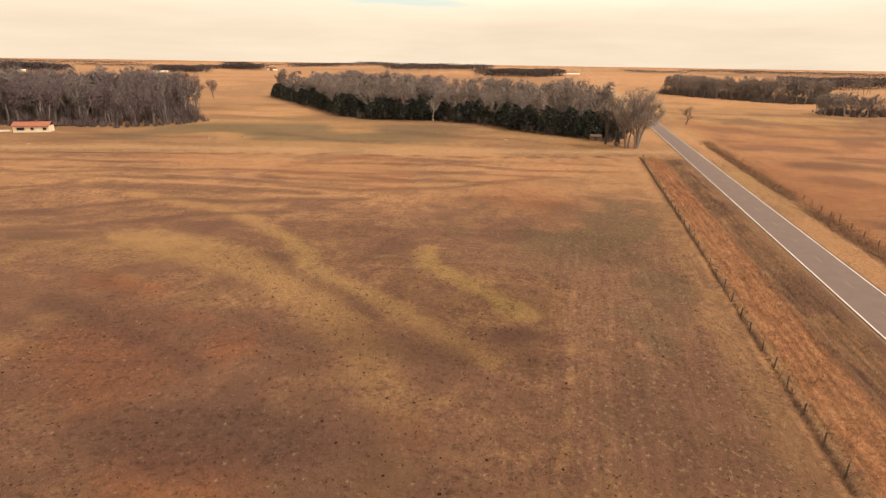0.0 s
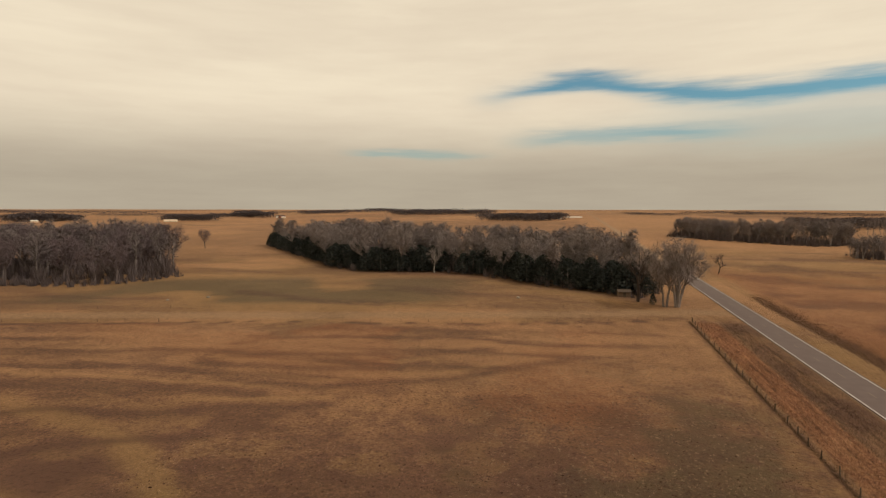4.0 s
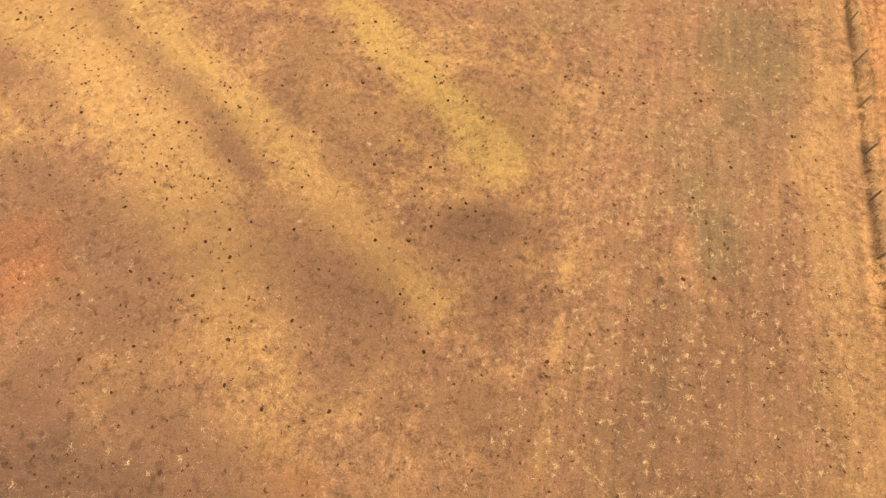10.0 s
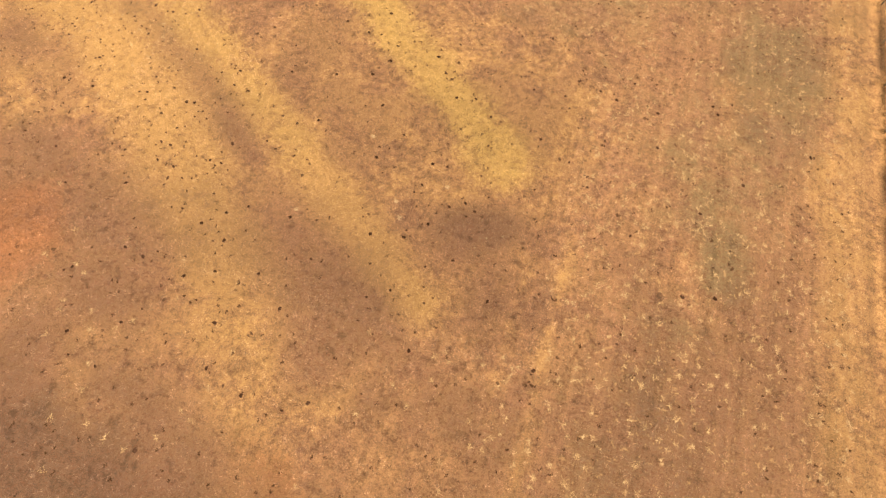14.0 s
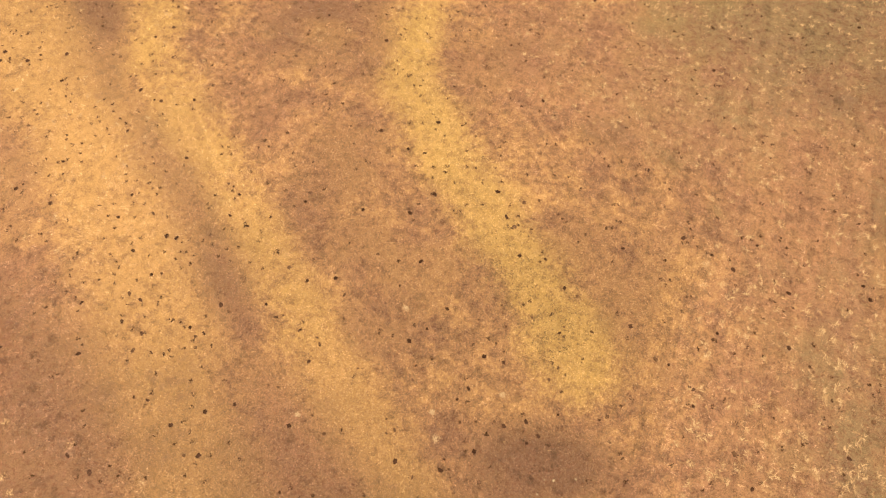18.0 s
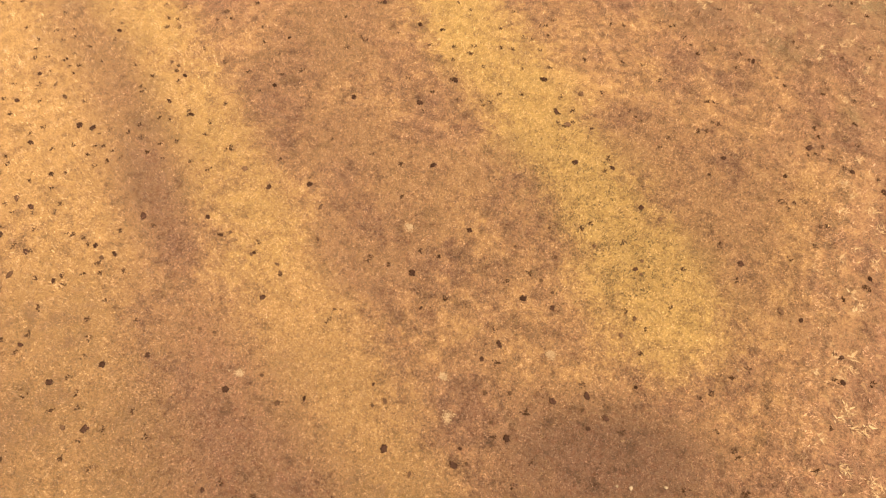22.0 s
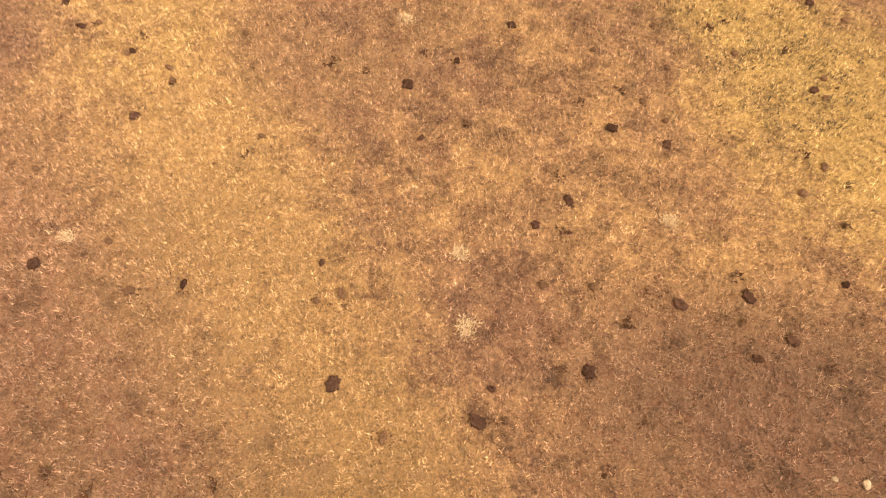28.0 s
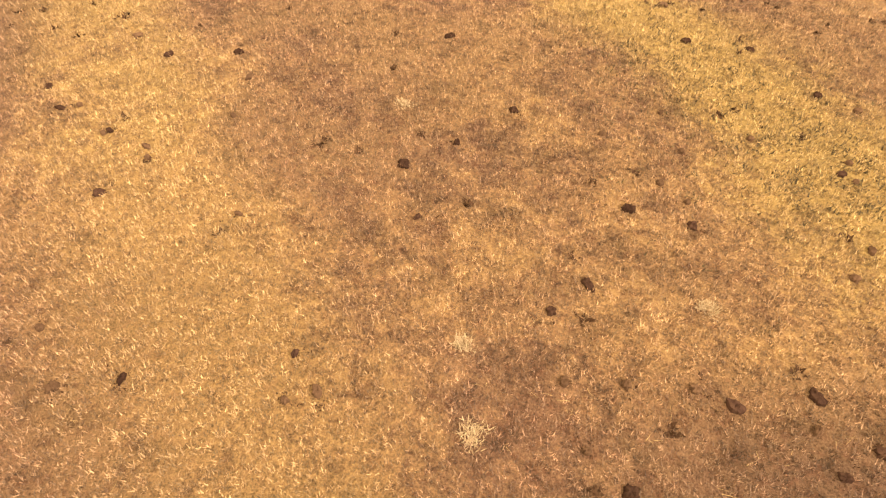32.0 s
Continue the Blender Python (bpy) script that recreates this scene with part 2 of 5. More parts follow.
    pale = math_node(tr, "MULTIPLY", math_node(tr, "MAXIMUM", ramp(tr, n_fleck, 0.585, 0.66), math_node(tr, "MULTIPLY", ramp(tr, n_blob, 0.62, 0.72), 0.6)), attr("fleck"))
    hsv = tr.nodes.new("ShaderNodeHueSaturation")
    link(tr, value, hsv.inputs["Value"])
    link(tr, col, hsv.inputs["Color"])
    col = mix_rgb(tr, math_node(tr, "MULTIPLY", pale, 0.62), hsv.outputs[0], (0.285, 0.175, 0.092))
    return col, tone


def ground_material():
    m = bpy.data.materials.new("dry_grassland")
    tr = nodes_of(m)
    geo = tr.nodes.new("ShaderNodeNewGeometry").outputs["Position"]
    col, tone = cover_colour(tr, geo)
    p = tr.nodes.new("ShaderNodeBsdfPrincipled")
    p.inputs["Roughness"].default_value, p.inputs["Specular IOR Level"].default_value = 0.95, 0.1
    link(tr, col, p.inputs["Base Color"])
    bn = tr.nodes.new("ShaderNodeBump")
    bn.inputs["Strength"].default_value, bn.inputs["Distance"].default_value = 0.8, 0.12
    link(tr, tone, bn.inputs["Height"])
    link(tr, bn.outputs[0], p.inputs["Normal"])
    out = tr.nodes.new("ShaderNodeOutputMaterial")
    link(tr, p.outputs[0], out.inputs[0])
    return m


def sward_material():
    """Blades: the ground's colour, each blade paler or darker than the rest."""
    m = bpy.data.materials.new("dry_sward")
    tr = nodes_of(m)
    g = tr.nodes.new("ShaderNodeNewGeometry")
    col, _ = cover_colour(tr, g.outputs["Position"])
    clump = tr.nodes.new("ShaderNodeAttribute")
    clump.attribute_name = "tuft"
    r = math_node(tr, "ADD", math_node(tr, "MULTIPLY", math_node(tr, "POWER", clump.outputs["Fac"], 1.6), 1.25), 0.50)
    r = math_node(tr, "MULTIPLY", r, math_node(tr, "ADD", math_node(tr, "MULTIPLY", g.outputs["Random Per Island"], 0.7), 0.80))
    hsv = tr.nodes.new("ShaderNodeHueSaturation")
    hsv.inputs["Saturation"].default_value = 0.92
    link(tr, r, hsv.inputs["Value"])
    link(tr, col, hsv.inputs["Color"])
    p = tr.nodes.new("ShaderNodeBsdfPrincipled")
    p.inputs["Roughness"].default_value, p.inputs["Specular IOR Level"].default_value = 0.8, 0.2
    link(tr, hsv.outputs[0], p.inputs["Base Color"])
    out = tr.nodes.new("ShaderNodeOutputMaterial")
    link(tr, p.outputs[0], out.inputs[0])
    return m


MAT_SWARD = sward_material()
MAT_GROUND = ground_material()
MAT_ASPHALT = material("asphalt", (0.106, 0.076, 0.064), (0.128, 0.093, 0.079), 0.35, 0.85, 0.25, 0.0, fine=60)
MAT_SHOULDER = material("gravel_shoulder", (0.12, 0.080, 0.052), (0.17, 0.115, 0.072), 0.8, 0.95, 0.4, 0.0, fine=20)
# far asphalt: its sheen at a grazing angle is put into a pale tan
MAT_ROAD_SHEEN = material("road_sheen", (0.26, 0.175, 0.105), (0.33, 0.225, 0.14), 0.2, 0.95, 0.0, 0.0, fine=20)
MAT_PAINT = material("road_paint", (0.72, 0.70, 0.64), (0.55, 0.53, 0.48), 1.5, 0.7, 0, 0.1)
MAT_DASH = material("worn_yellow_paint", (0.25, 0.195, 0.125), (0.17, 0.13, 0.09), 1.5, 0.8, 0, 0.2)
MAT_POST = material("weathered_post", (0.065, 0.048, 0.036), (0.125, 0.095, 0.07), 6, 0.9, 0.4, 0.5)
MAT_WIRE = material("rusty_wire", (0.10, 0.08, 0.07), (0.18, 0.13, 0.10), 4, 0.6, 0, 0.1, 0.6)
MAT_BARK = material("grey_bark", (0.15, 0.122, 0.105), (0.28, 0.235, 0.20), 1.5, 0.95, 0.5, 0.5)
MAT_DARK_BARK = material("dark_bark", (0.045, 0.034, 0.028), (0.085, 0.066, 0.054), 1.5, 0.95, 0.5, 0.2)
MAT_BROWN_BARK = material("brown_bark", (0.10, 0.078, 0.072), (0.185, 0.15, 0.135), 1.5, 0.95, 0.5, 0.6)
MAT_PALE_BARK = material("pale_bark", (0.30, 0.26, 0.21), (0.42, 0.37, 0.30), 1.2, 0.95, 0.4, 0.2)
MAT_TWIG = blade_material("bare_twigs", (0.155, 0.122, 0.105), (0.22, 0.178, 0.152), (0.31, 0.255, 0.215))
MAT_TWIG_RED = blade_material("reddish_twigs", (0.098, 0.070, 0.070), (0.140, 0.104, 0.101), (0.205, 0.158, 0.149))
MAT_CEDAR = blade_material("cedar_needles", (0.018, 0.021, 0.018), (0.028, 0.032, 0.025), (0.046, 0.047, 0.036))
MAT_DUNG = material("dry_dung", (0.024, 0.012, 0.009), (0.048, 0.025, 0.017), 9, 0.95, 0.5, 0.5)
MAT_DUNG_OLD = material("old_dung", (0.060, 0.032, 0.020), (0.095, 0.053, 0.032), 9, 0.95, 0.5, 0.4)
MAT_FARWOOD = blade_material("far_woods", (0.108, 0.084, 0.079), (0.150, 0.120, 0.110), (0.21, 0.172, 0.155))
MAT_BELT = blade_material("belt_woods", (0.066, 0.053, 0.052), (0.080, 0.064, 0.061), (0.10, 0.080, 0.075))
MAT_BRUSH = blade_material("brush", (0.080, 0.060, 0.055), (0.115, 0.089, 0.081), (0.165, 0.130, 0.116))
MAT_STONE = material("pale_stone", (0.24, 0.20, 0.15), (0.32, 0.27, 0.21), 9, 0.9, 0.3, 0.4)
MAT_PALE_BLADE = blade_material("pale_blades", (0.185, 0.112, 0.060), (0.25, 0.158, 0.086), (0.32, 0.22, 0.128))
MAT_BLEACHED_BLADE = blade_material("bleached_blades", (0.24, 0.155, 0.09), (0.31, 0.215, 0.13), (0.39, 0.29, 0.185))
MAT_FENCE_BLADE = blade_material("fence_blades", (0.075, 0.044, 0.025), (0.12, 0.070, 0.038), (0.20, 0.12, 0.06))
MAT_HOUSE = material("cream_siding", (0.66, 0.54, 0.37), (0.74, 0.62, 0.44), 0.8, 0.8, 0, 0.05)
MAT_ROOF = material("red_shingle", (0.23, 0.090, 0.058), (0.29, 0.125, 0.08), 0.8, 0.9, 0.3, 0.1)
MAT_DARKGLASS = material("dark_window", (0.02, 0.02, 0.025), (0.035, 0.035, 0.04), 1, 0.15, 0, 0)
MAT_WHITE = material("white_paint", (0.72, 0.68, 0.60), (0.62, 0.58, 0.5), 1, 0.7, 0, 0.1)
MAT_GREEN_WEED = blade_material("green_weeds", (0.030, 0.020, 0.010), (0.055, 0.036, 0.016), (0.12, 0.080, 0.035))

# ---- ground relief and cover ----
TABLE = np.random.RandomState(7).rand(256, 256)


FLAT_TABLE = np.ascontiguousarray(TABLE.ravel())


def value_noise(x, y, size, shift=0):
    u, v = x / size + shift * 17.3, y / size + shift * 31.7
    fu, fv = np.floor(u), np.floor(v)
    a, b = u - fu, v - fv
    a, b = a * a * (3 - 2 * a), b * b * (3 - 2 * b)
    i, j = fu.astype(np.int64), fv.astype(np.int64)
    i0, i1, j0, j1 = (i & 255) << 8, ((i + 1) & 255) << 8, j & 255, (j + 1) & 255
    low = FLAT_TABLE.take(i0 + j0)
    low = low + (FLAT_TABLE.take(i1 + j0) - low) * a
    top = FLAT_TABLE.take(i0 + j1)
    top = top + (FLAT_TABLE.take(i1 + j1) - top) * a
    return low + (top - low) * b


def fbm(x, y, size, shift=0, octaves=4):
    total, gain, norm = 0, 1.0, 0
    for k in range(octaves):
        total, norm = total + gain * value_noise(x, y, size / 2 ** k, shift + k), norm + gain
        gain *= 0.5
    return total / norm


def smooth(v, lo, hi):
    t = np.clip((v - lo) / (hi - lo), 0, 1)
    return t * t * (3 - 2 * t)


def to_line(x, y, pts):
    """Distance from the points x, y to a polyline, and the share of its length."""
    best, share = np.full_like(x, 1e9), np.zeros_like(x)
    n = len(pts) - 1
    for k in range(n):
        (ax, ay), (bx, by) = pts[k], pts[k + 1]
        dx, dy = bx - ax, by - ay
        t = np.clip(((x - ax) * dx + (y - ay) * dy) / (dx * dx + dy * dy), 0, 1)
        d = np.hypot(x - ax - t * dx, y - ay - t * dy)
        share = np.where(d < best, (k + t) / n, share)
        best = np.minimum(best, d)
    return best, share


def blob(x, y, cx, cy, rx, ry, turn=0.0):
    c, s = math.cos(radians(turn)), math.sin(radians(turn))
    u, v = ((x - cx) * c + (y - cy) * s) / rx, (-(x - cx) * s + (y - cy) * c) / ry
    return 1 - smooth(np.hypot(u, v) + 0.7 * (fbm(x, y, 5 + 0.3 * rx, 51) - 0.5), 0.35, 1.45)


FENCE_X = -16.3
LANE_LINE = [(-0.5, 172.5), (-16, 168.3), (-89, 148.2), (-153.5, 130), (-218, 112.5), (-420, 57)]
NORTH_FENCE = [(-15.2, 155.1), (-26, 153.5), (-60, 144), (-104, 131.5), (-147, 121), (-225, 100), (-420, 46)]
WOOD_FRONT = [(-314, 414), (-235, 325), (-180, 262.5), (-160.6, 249.5), (-121.5, 256), (-93, 245), (-65, 222), (-41, 209), (-26, 195)]


SWALES = [[(-222, 75), (-206, 74), (-193.7, 76.6), (-180.8, 80.7), (-162, 87), (-144.6, 92)], [(-177, 79), (-180.6, 60), (-189.5, 51), (-205, 46)], [(-172.8, 65.7), (-160, 65.5), (-150.3, 67.6), (-129.3, 67.8), (-107, 70)],
          [(-180, 30), (-167.3, 32.6), (-148.7, 45.4), (-139.8, 54.2), (-122, 56.3), (-93.5, 68)], [(-165, 20), (-154.6, 21.8), (-143.8, 24.9), (-137, 32.7), (-120, 44), (-104, 52)], [(-112, 76), (-97, 77.5), (-74, 88.4), (-53, 106)],
          [(-150, 92), (-120, 95), (-92, 102), (-70, 112)], [(-130, 84), (-104, 87), (-86, 92)]]


def height(x, y):
    x, y = np.asarray(x, float), np.asarray(y, float)
    z = 0.10 * (fbm(x, y, 14, 3, 2) - 0.5)
    # a low swell in the middle of the pasture
    r = np.hypot(x + 50, y)
    z = z - 0.45 * (1 - smooth(r, 25, 62)) + 1.2 * np.exp(-((x + 57) ** 2 / 390 + (y - 14) ** 2 / 340))
    near = 1 - smooth(r, 60, 150)
    z = z + (1 - near) * 1.0 * (fbm(x, y, 70, 9, 3) - 0.5) * smooth(np.abs(x - 3.6), 18, 60)
    # verge, ditch and bed of the highway
    z = z * smooth(np.abs(x - 3.65), 6, 18)
    z = z - 0.55 * np.exp(-((x + 6.5) / 2.6) ** 2) * (1 - smooth(y, 150, 165)) - 0.9 * np.exp(-((x - 17.5) / 3.0) ** 2) * (1 - smooth(y, 185, 215))
    z = np.where(np.abs(x - 3.65) < 6.2, np.minimum(z, -0.06), z)
    # the plain far away is hardly rolling
    z = z + 4 * smooth(r, 500, 1600) * (fbm(x, y, 420, 4, 3) - 0.5)
    return z


def cover(x, y):
    """The shares of straw, green, rust, dark, lane and flecks at the places x, y."""
    near = smooth(np.hypot(x + 52, y - 1), 10, 40)
    bend = 16 * smooth(np.hypot(x + 50, y), 60, 200)
    wx = x + (1.3 + 2.6 * near) * (fbm(x, y, 9, 11) - 0.5) + bend * (fbm(x, y, 60, 13) - 0.5)
    wy = y + (1.3 + 2.6 * near) * (fbm(x, y, 9, 12) - 0.5) + bend * (fbm(x, y, 60, 14) - 0.5)
    pasture = smooth(-x, 16.5, 18) * (1 - smooth(y - 0.275 * x, 158.5, 161.5))

    def band(pts, w0, w1, edge=1.6):
        d, s = to_line(wx, wy, pts)
        w = w0 + (w1 - w0) * s
        return 1 - smooth(d, np.maximum(w - 1.5 * edge, 0.0), w + 1.7 * edge)

    straw = np.maximum.reduce([
        band([(-150, 52), (-117, 44), (-106, 38), (-96, 30.6), (-87, 21.3), (-78.5, 13.4), (-71, 8.5), (-66.2, 5), (-62.6, 2.2), (-59.6, 0.0), (-56.6, -1.4), (-54.2, -2.8), (-52.4, -4.8), (-48.9, -7.2)], 2.6, 1.6, 1.4),
        (1 - 0.4 * smooth(-y, 5, 18)) * band([(-121, 22), (-98, 15.5), (-85, 10.2), (-75, 2), (-68.5, -4), (-62.5, -10.5), (-56.5, -20), (-55, -27)], 6.4, 1.4, 2.4),
        band([(-66, 30.4), (-65, 25), (-64, 21.5), (-59.5, 17), (-53.2, 12), (-49.3, 8.6), (-45.2, 5.2)], 1.6, 2.2, 1.3),
        0.46 * blob(wx, wy, -53, 11, 18, 14), 0.6 * blob(wx, wy, -65, 27.5, 5.5, 3.2), 0.5 * blob(wx, wy, -89, 0.5, 10, 5), 0.5 * smooth(fbm(x, y, 14, 84), 0.48, 0.66) * smooth(-y, -4, 8) * smooth(x, -62, -54) * (1 - smooth(-y, 50, 90)),
        0.45 * band([(-39.6, 3), (-39.3, -6), (-39.6, -14), (-40.5, -30)], 0.35, 0.35, 0.5),
        0.35 * band([(-42.2, 2), (-41.9, -6), (-42.1, -14)], 0.25, 0.25, 0.5),
        0.6 * (1 - smooth(np.abs(wx + 19.4), 0.6, 4.2)),
    ])
    yellow = np.maximum(0.95 * band([(-66, 28), (-64, 21.5), (-59.5, 17), (-53.2, 12), (-49.3, 8.6), (-46, 5.8)], 1.6, 2.4, 1.3), 0.45 * band([(-96, 30.6), (-87, 21.3), (-78.5, 13.4), (-71, 8.5), (-62.6, 2.2)], 2.4, 1.6, 1.4)) * pasture
    # contour swales across the far part of the pasture
    # grass tones, with the light and shade of unmodelled ridges put into them
    v = y - 0.13 * (x + 100) + 9 * (fbm(x * 0.5, y, 30, 22) - 0.5)
    wave = np.sin(6.283 * v / 11.5 + 9 * (fbm(x * 0.35, y, 22, 21) - 0.5))
    zone = smooth(y, 44, 58) * smooth(y - 0.8 * (x + 100), 48, 66) * (1 - 0.6 * smooth(y - 0.275 * x, 138, 156))
    swale = smooth(wave, 0.05, 0.85) * smooth(fbm(x * 0.5, y, 20, 25), 0.30, 0.52)
    straw = np.maximum(straw, 0.55 * swale * zone)
    crest = 1.0 * np.maximum.reduce([band(p, 0.9, 0.9, 0.8) for p in SWALES]) * (0.35 + 0.65 * smooth(fbm(x * 0.5, y, 18, 96), 0.26, 0.5))
    foot_shade = np.maximum.reduce([band([(a + 0.6, b - 4.6) for a, b in p], 1.5, 1.5, 1.6) for p in SWALES])
    straw = np.maximum(straw, crest)
    patchy = smooth(np.hypot(x + 52, y - 1), 14, 34)
    straw = np.maximum(straw, 0.5 * patchy * smooth(fbm(x, y, 8, 92), 0.52, 0.68))
    # straw floor up the pasture: the brighter grazing view put into the cover
    straw = np.maximum(straw, 0.55 * smooth(y + 0.3 * x, 46, 82) * smooth(fbm(x, y, 30, 23), 0.25, 0.55))
    straw = np.maximum(straw, 0.35 * smooth(y + 0.3 * x, 12, 60))
    straw = straw * pasture
    outside = 1 - pasture
    straw = np.maximum(straw, outside * (0.62 + 0.5 * smooth(fbm(x, y, 55, 24), 0.35, 0.65)))
    green = np.maximum.reduce([
        0.15 * band([(-62, 20), (-56, 14.5), (-51, 10), (-48, 7.5)], 0.9, 1.6, 1.3),
        0.75 * blob(wx, wy, -26, 24, 5, 18) * smooth(fbm(x, y, 7, 99), 0.2, 0.55), 0.6 * blob(wx, wy, -34, 18, 6, 12, 20) * smooth(fbm(x, y, 6, 100), 0.3, 0.6), 0.75 * blob(wx, wy, -38, 56, 30, 34) * smooth(fbm(x, y, 13, 81), 0.34, 0.58), 0.8 * blob(wx, wy, -30.5, 2, 4.6, 12) * smooth(fbm(x, y, 7, 99), 0.25, 0.6), 0.4 * blob(wx, wy, -33, -12, 5, 7),
        0.5 * blob(wx, wy, -71, -26, 9, 7)])
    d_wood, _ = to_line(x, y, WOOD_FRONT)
    meadow = smooth(y - 0.275 * x, 186, 204) * (1 - smooth(y - 0.30 * x, 252, 290)) * smooth(-x, 66, 120) * (1 - smooth(-x, 225, 262))
    green = np.maximum(green, 1.0 * meadow * smooth(fbm(x, y, 40, 26), 0.22, 0.5))
    rust = np.maximum.reduce([
        1.0 * blob(wx, wy, -81, -10.5, 5.5, 5.0), blob(wx, wy, -94, -18, 13, 9, -30), 0.8 * blob(wx, wy, -71.5, -33, 8, 5),
        0.85 * blob(wx, wy, -108, 1.9, 10, 4, -10), 0.7 * blob(wx, wy, -91, -5.5, 5, 2.5, -15), 0.7 * blob(wx, wy, -73, -31, 8, 4),
        0.45 * blob(wx, wy, -100, -7, 12, 6), 0.5 * blob(wx, wy, -55, -22, 4, 3, -40), 0.2 * blob(wx, wy, -60.5, -4.8, 4.5, 2.4, -40),
        smooth(x, FENCE_X + 0.3, FENCE_X + 2.5) * (1 - smooth(x, -9.5, -6.5)) * (1 - smooth(y, 148, 160)),
        smooth(x, 14, 22) * smooth(fbm(x, y, 45, 27), 0.15, 0.5) * (1 - smooth(y, 230, 370)),
        0.85 * smooth(y + 0.25 * x, 36, 62) * smooth(-x, 24, 50) * smooth(fbm(x * 0.7, y, 22, 28), 0.36, 0.56) * pasture])
    dark = np.maximum.reduce([
        0.82 * blob(wx, wy, -46.4, -0.2, 4.4, 2.4, 12) * smooth(fbm(x, y, 3.5, 82), 0.2, 0.5), 0.75 * blob(wx, wy, -69, -22, 11, 6.5, -15) * smooth(fbm(x, y, 6, 85), 0.22, 0.5), 0.15 * blob(wx, wy, -63, -15.5, 7, 4), 0.6 * blob(wx, wy, -72, -12.5, 6, 3),
        0.45 * band([(-92, 19.5), (-76, 8.6), (-68.5, 3)], 1.2, 1.6, 1.6), 0.3 * blob(wx, wy, -65, 13, 3.5, 4.5), 0.5 * blob(wx, wy, -81.5, -5, 5, 2.5),
        # with the highway fence line: dark grass and its shadow in one colour
        0.25 * blob(wx, wy, -59, 8, 4, 3), 0.2 * blob(wx, wy, -60, -4.2, 3.5, 1.6, -40), 1.0 * (1 - smooth(np.abs(x - FENCE_X - 0.7 * (fbm(x, y, 9, 62) - 0.5)), 0.15, 0.95)) * smooth(fbm(x, y, 4, 61), 0.3, 0.62) * (1 - smooth(y, 153, 156)),
        0.8 * (1 - smooth(np.abs(x - 17.5 - 2 * (fbm(x, y, 30, 31) - 0.5)), 1.0, 4.0)) * (1 - smooth(y, 190, 220)) * smooth(fbm(x, y, 26, 32), 0.3, 0.5),
        0.9 * smooth(x, -9.5, -6.5) * (1 - smooth(x, -1.2, -0.4)) * (1 - smooth(y, 150, 164)) * (0.55 + 0.45 * smooth(fbm(x * 3, y, 14, 36), 0.35, 0.6)),
        0.7 * foot_shade * pasture, 0.65 * patchy * smooth(fbm(x, y, 10, 91), 0.50, 0.68) * pasture * (1 - 0.9 * np.clip(straw, 0, 1)), 0.4 * smooth(fbm(x, y, 4.5, 93), 0.52, 0.66) * pasture * (1 - 0.8 * np.clip(straw, 0, 1)),
        0.7 * blob(wx, wy, -90.6, 18.9, 4.5, 1.8, -25), 0.6 * blob(wx, wy, -83.8, -4.2, 4.5, 2.5, -20), 0.6 * blob(wx, wy, -68.5, 2.7, 4.5, 1.8, -35), 0.75 * blob(wx, wy, -141, 17.5, 11, 3.5, 12), 0.7 * blob(wx, wy, -160, 31, 12, 3.5, 12),
        0.8 * band([(-113, -5), (-104, -9), (-94, -12), (-82, -15.5)], 2.0, 2.6, 2.2), 1.0 * blob(wx, wy, -72, -26.5, 17, 6.5, 4), 0.7 * blob(wx, wy, -62, -25, 12, 5, 10), 0.5 * blob(wx, wy, -136, 40, 9, 3, 15), 0.8 * blob(wx, wy, 46, 153, 15, 9, 15),
        # swale troughs: ridge shade painted as dark cover
        0.75 * smooth(-wave, 0.0, 0.8) * zone * smooth(fbm(x * 0.5, y, 26, 29), 0.3, 0.55) * pasture,
        0.55 * smooth(fbm(x, y, 15, 83), 0.30, 0.62) * smooth(-y, -3, 9) * (1 - smooth(-y, 60, 120)) * pasture, 0.45 * smooth(x, -44, -31) * (1 - 0.6 * smooth(x, -24, -20)) * (1 - smooth(y, 12, 40)) * pasture * smooth(fbm(x, y, 9, 98), 0.25, 0.6),
        # north fence line: grass, with the shadow beneath painted in
        1.0 * band(NORTH_FENCE, 0.7, 0.7, 0.5),
        0.55 * smooth(fbm(x, y, 24, 71), 0.5, 0.66) * smooth(x, 20, 34) * (1 - smooth(y, 330, 460)),
        0.7 * smooth(fbm(x * 0.3, y, 13, 72), 0.52, 0.68) * smooth(x, 19, 26) * (1 - smooth(y, 430, 560)), 0.5 * smooth(fbm(x * 0.3, y, 12, 73), 0.52, 0.68) * smooth(y - 0.275 * x, 176, 190) * (1 - smooth(x, -20, -12)),
        0.8 * band([(-250, 240), (-215, 236), (-186, 233)], 4, 3, 4), 0.8 * band([(-178, 171), (-150, 162), (-118, 160)], 2, 2, 3),
        0.6 * band([(-250, 150), (-222, 146), (-196, 150)], 2, 2, 3),
        # includes ground that darkens towards the front line of the wood
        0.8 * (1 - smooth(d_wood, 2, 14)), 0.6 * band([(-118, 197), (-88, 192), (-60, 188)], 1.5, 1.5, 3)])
    d_lane, _ = to_line(x, y, LANE_LINE)
    lane = 1 - smooth(d_lane, 3.5, 6.5)
    for g in (straw, green, rust, dark):
        g *= (1 - 0.8 * lane)
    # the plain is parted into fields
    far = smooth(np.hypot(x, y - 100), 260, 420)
    u, v = np.floor((x + 90 * fbm(x, y, 500, 41)) / 430).astype(int), np.floor((y + 90 * fbm(x, y, 500, 42)) / 330).astype(int)
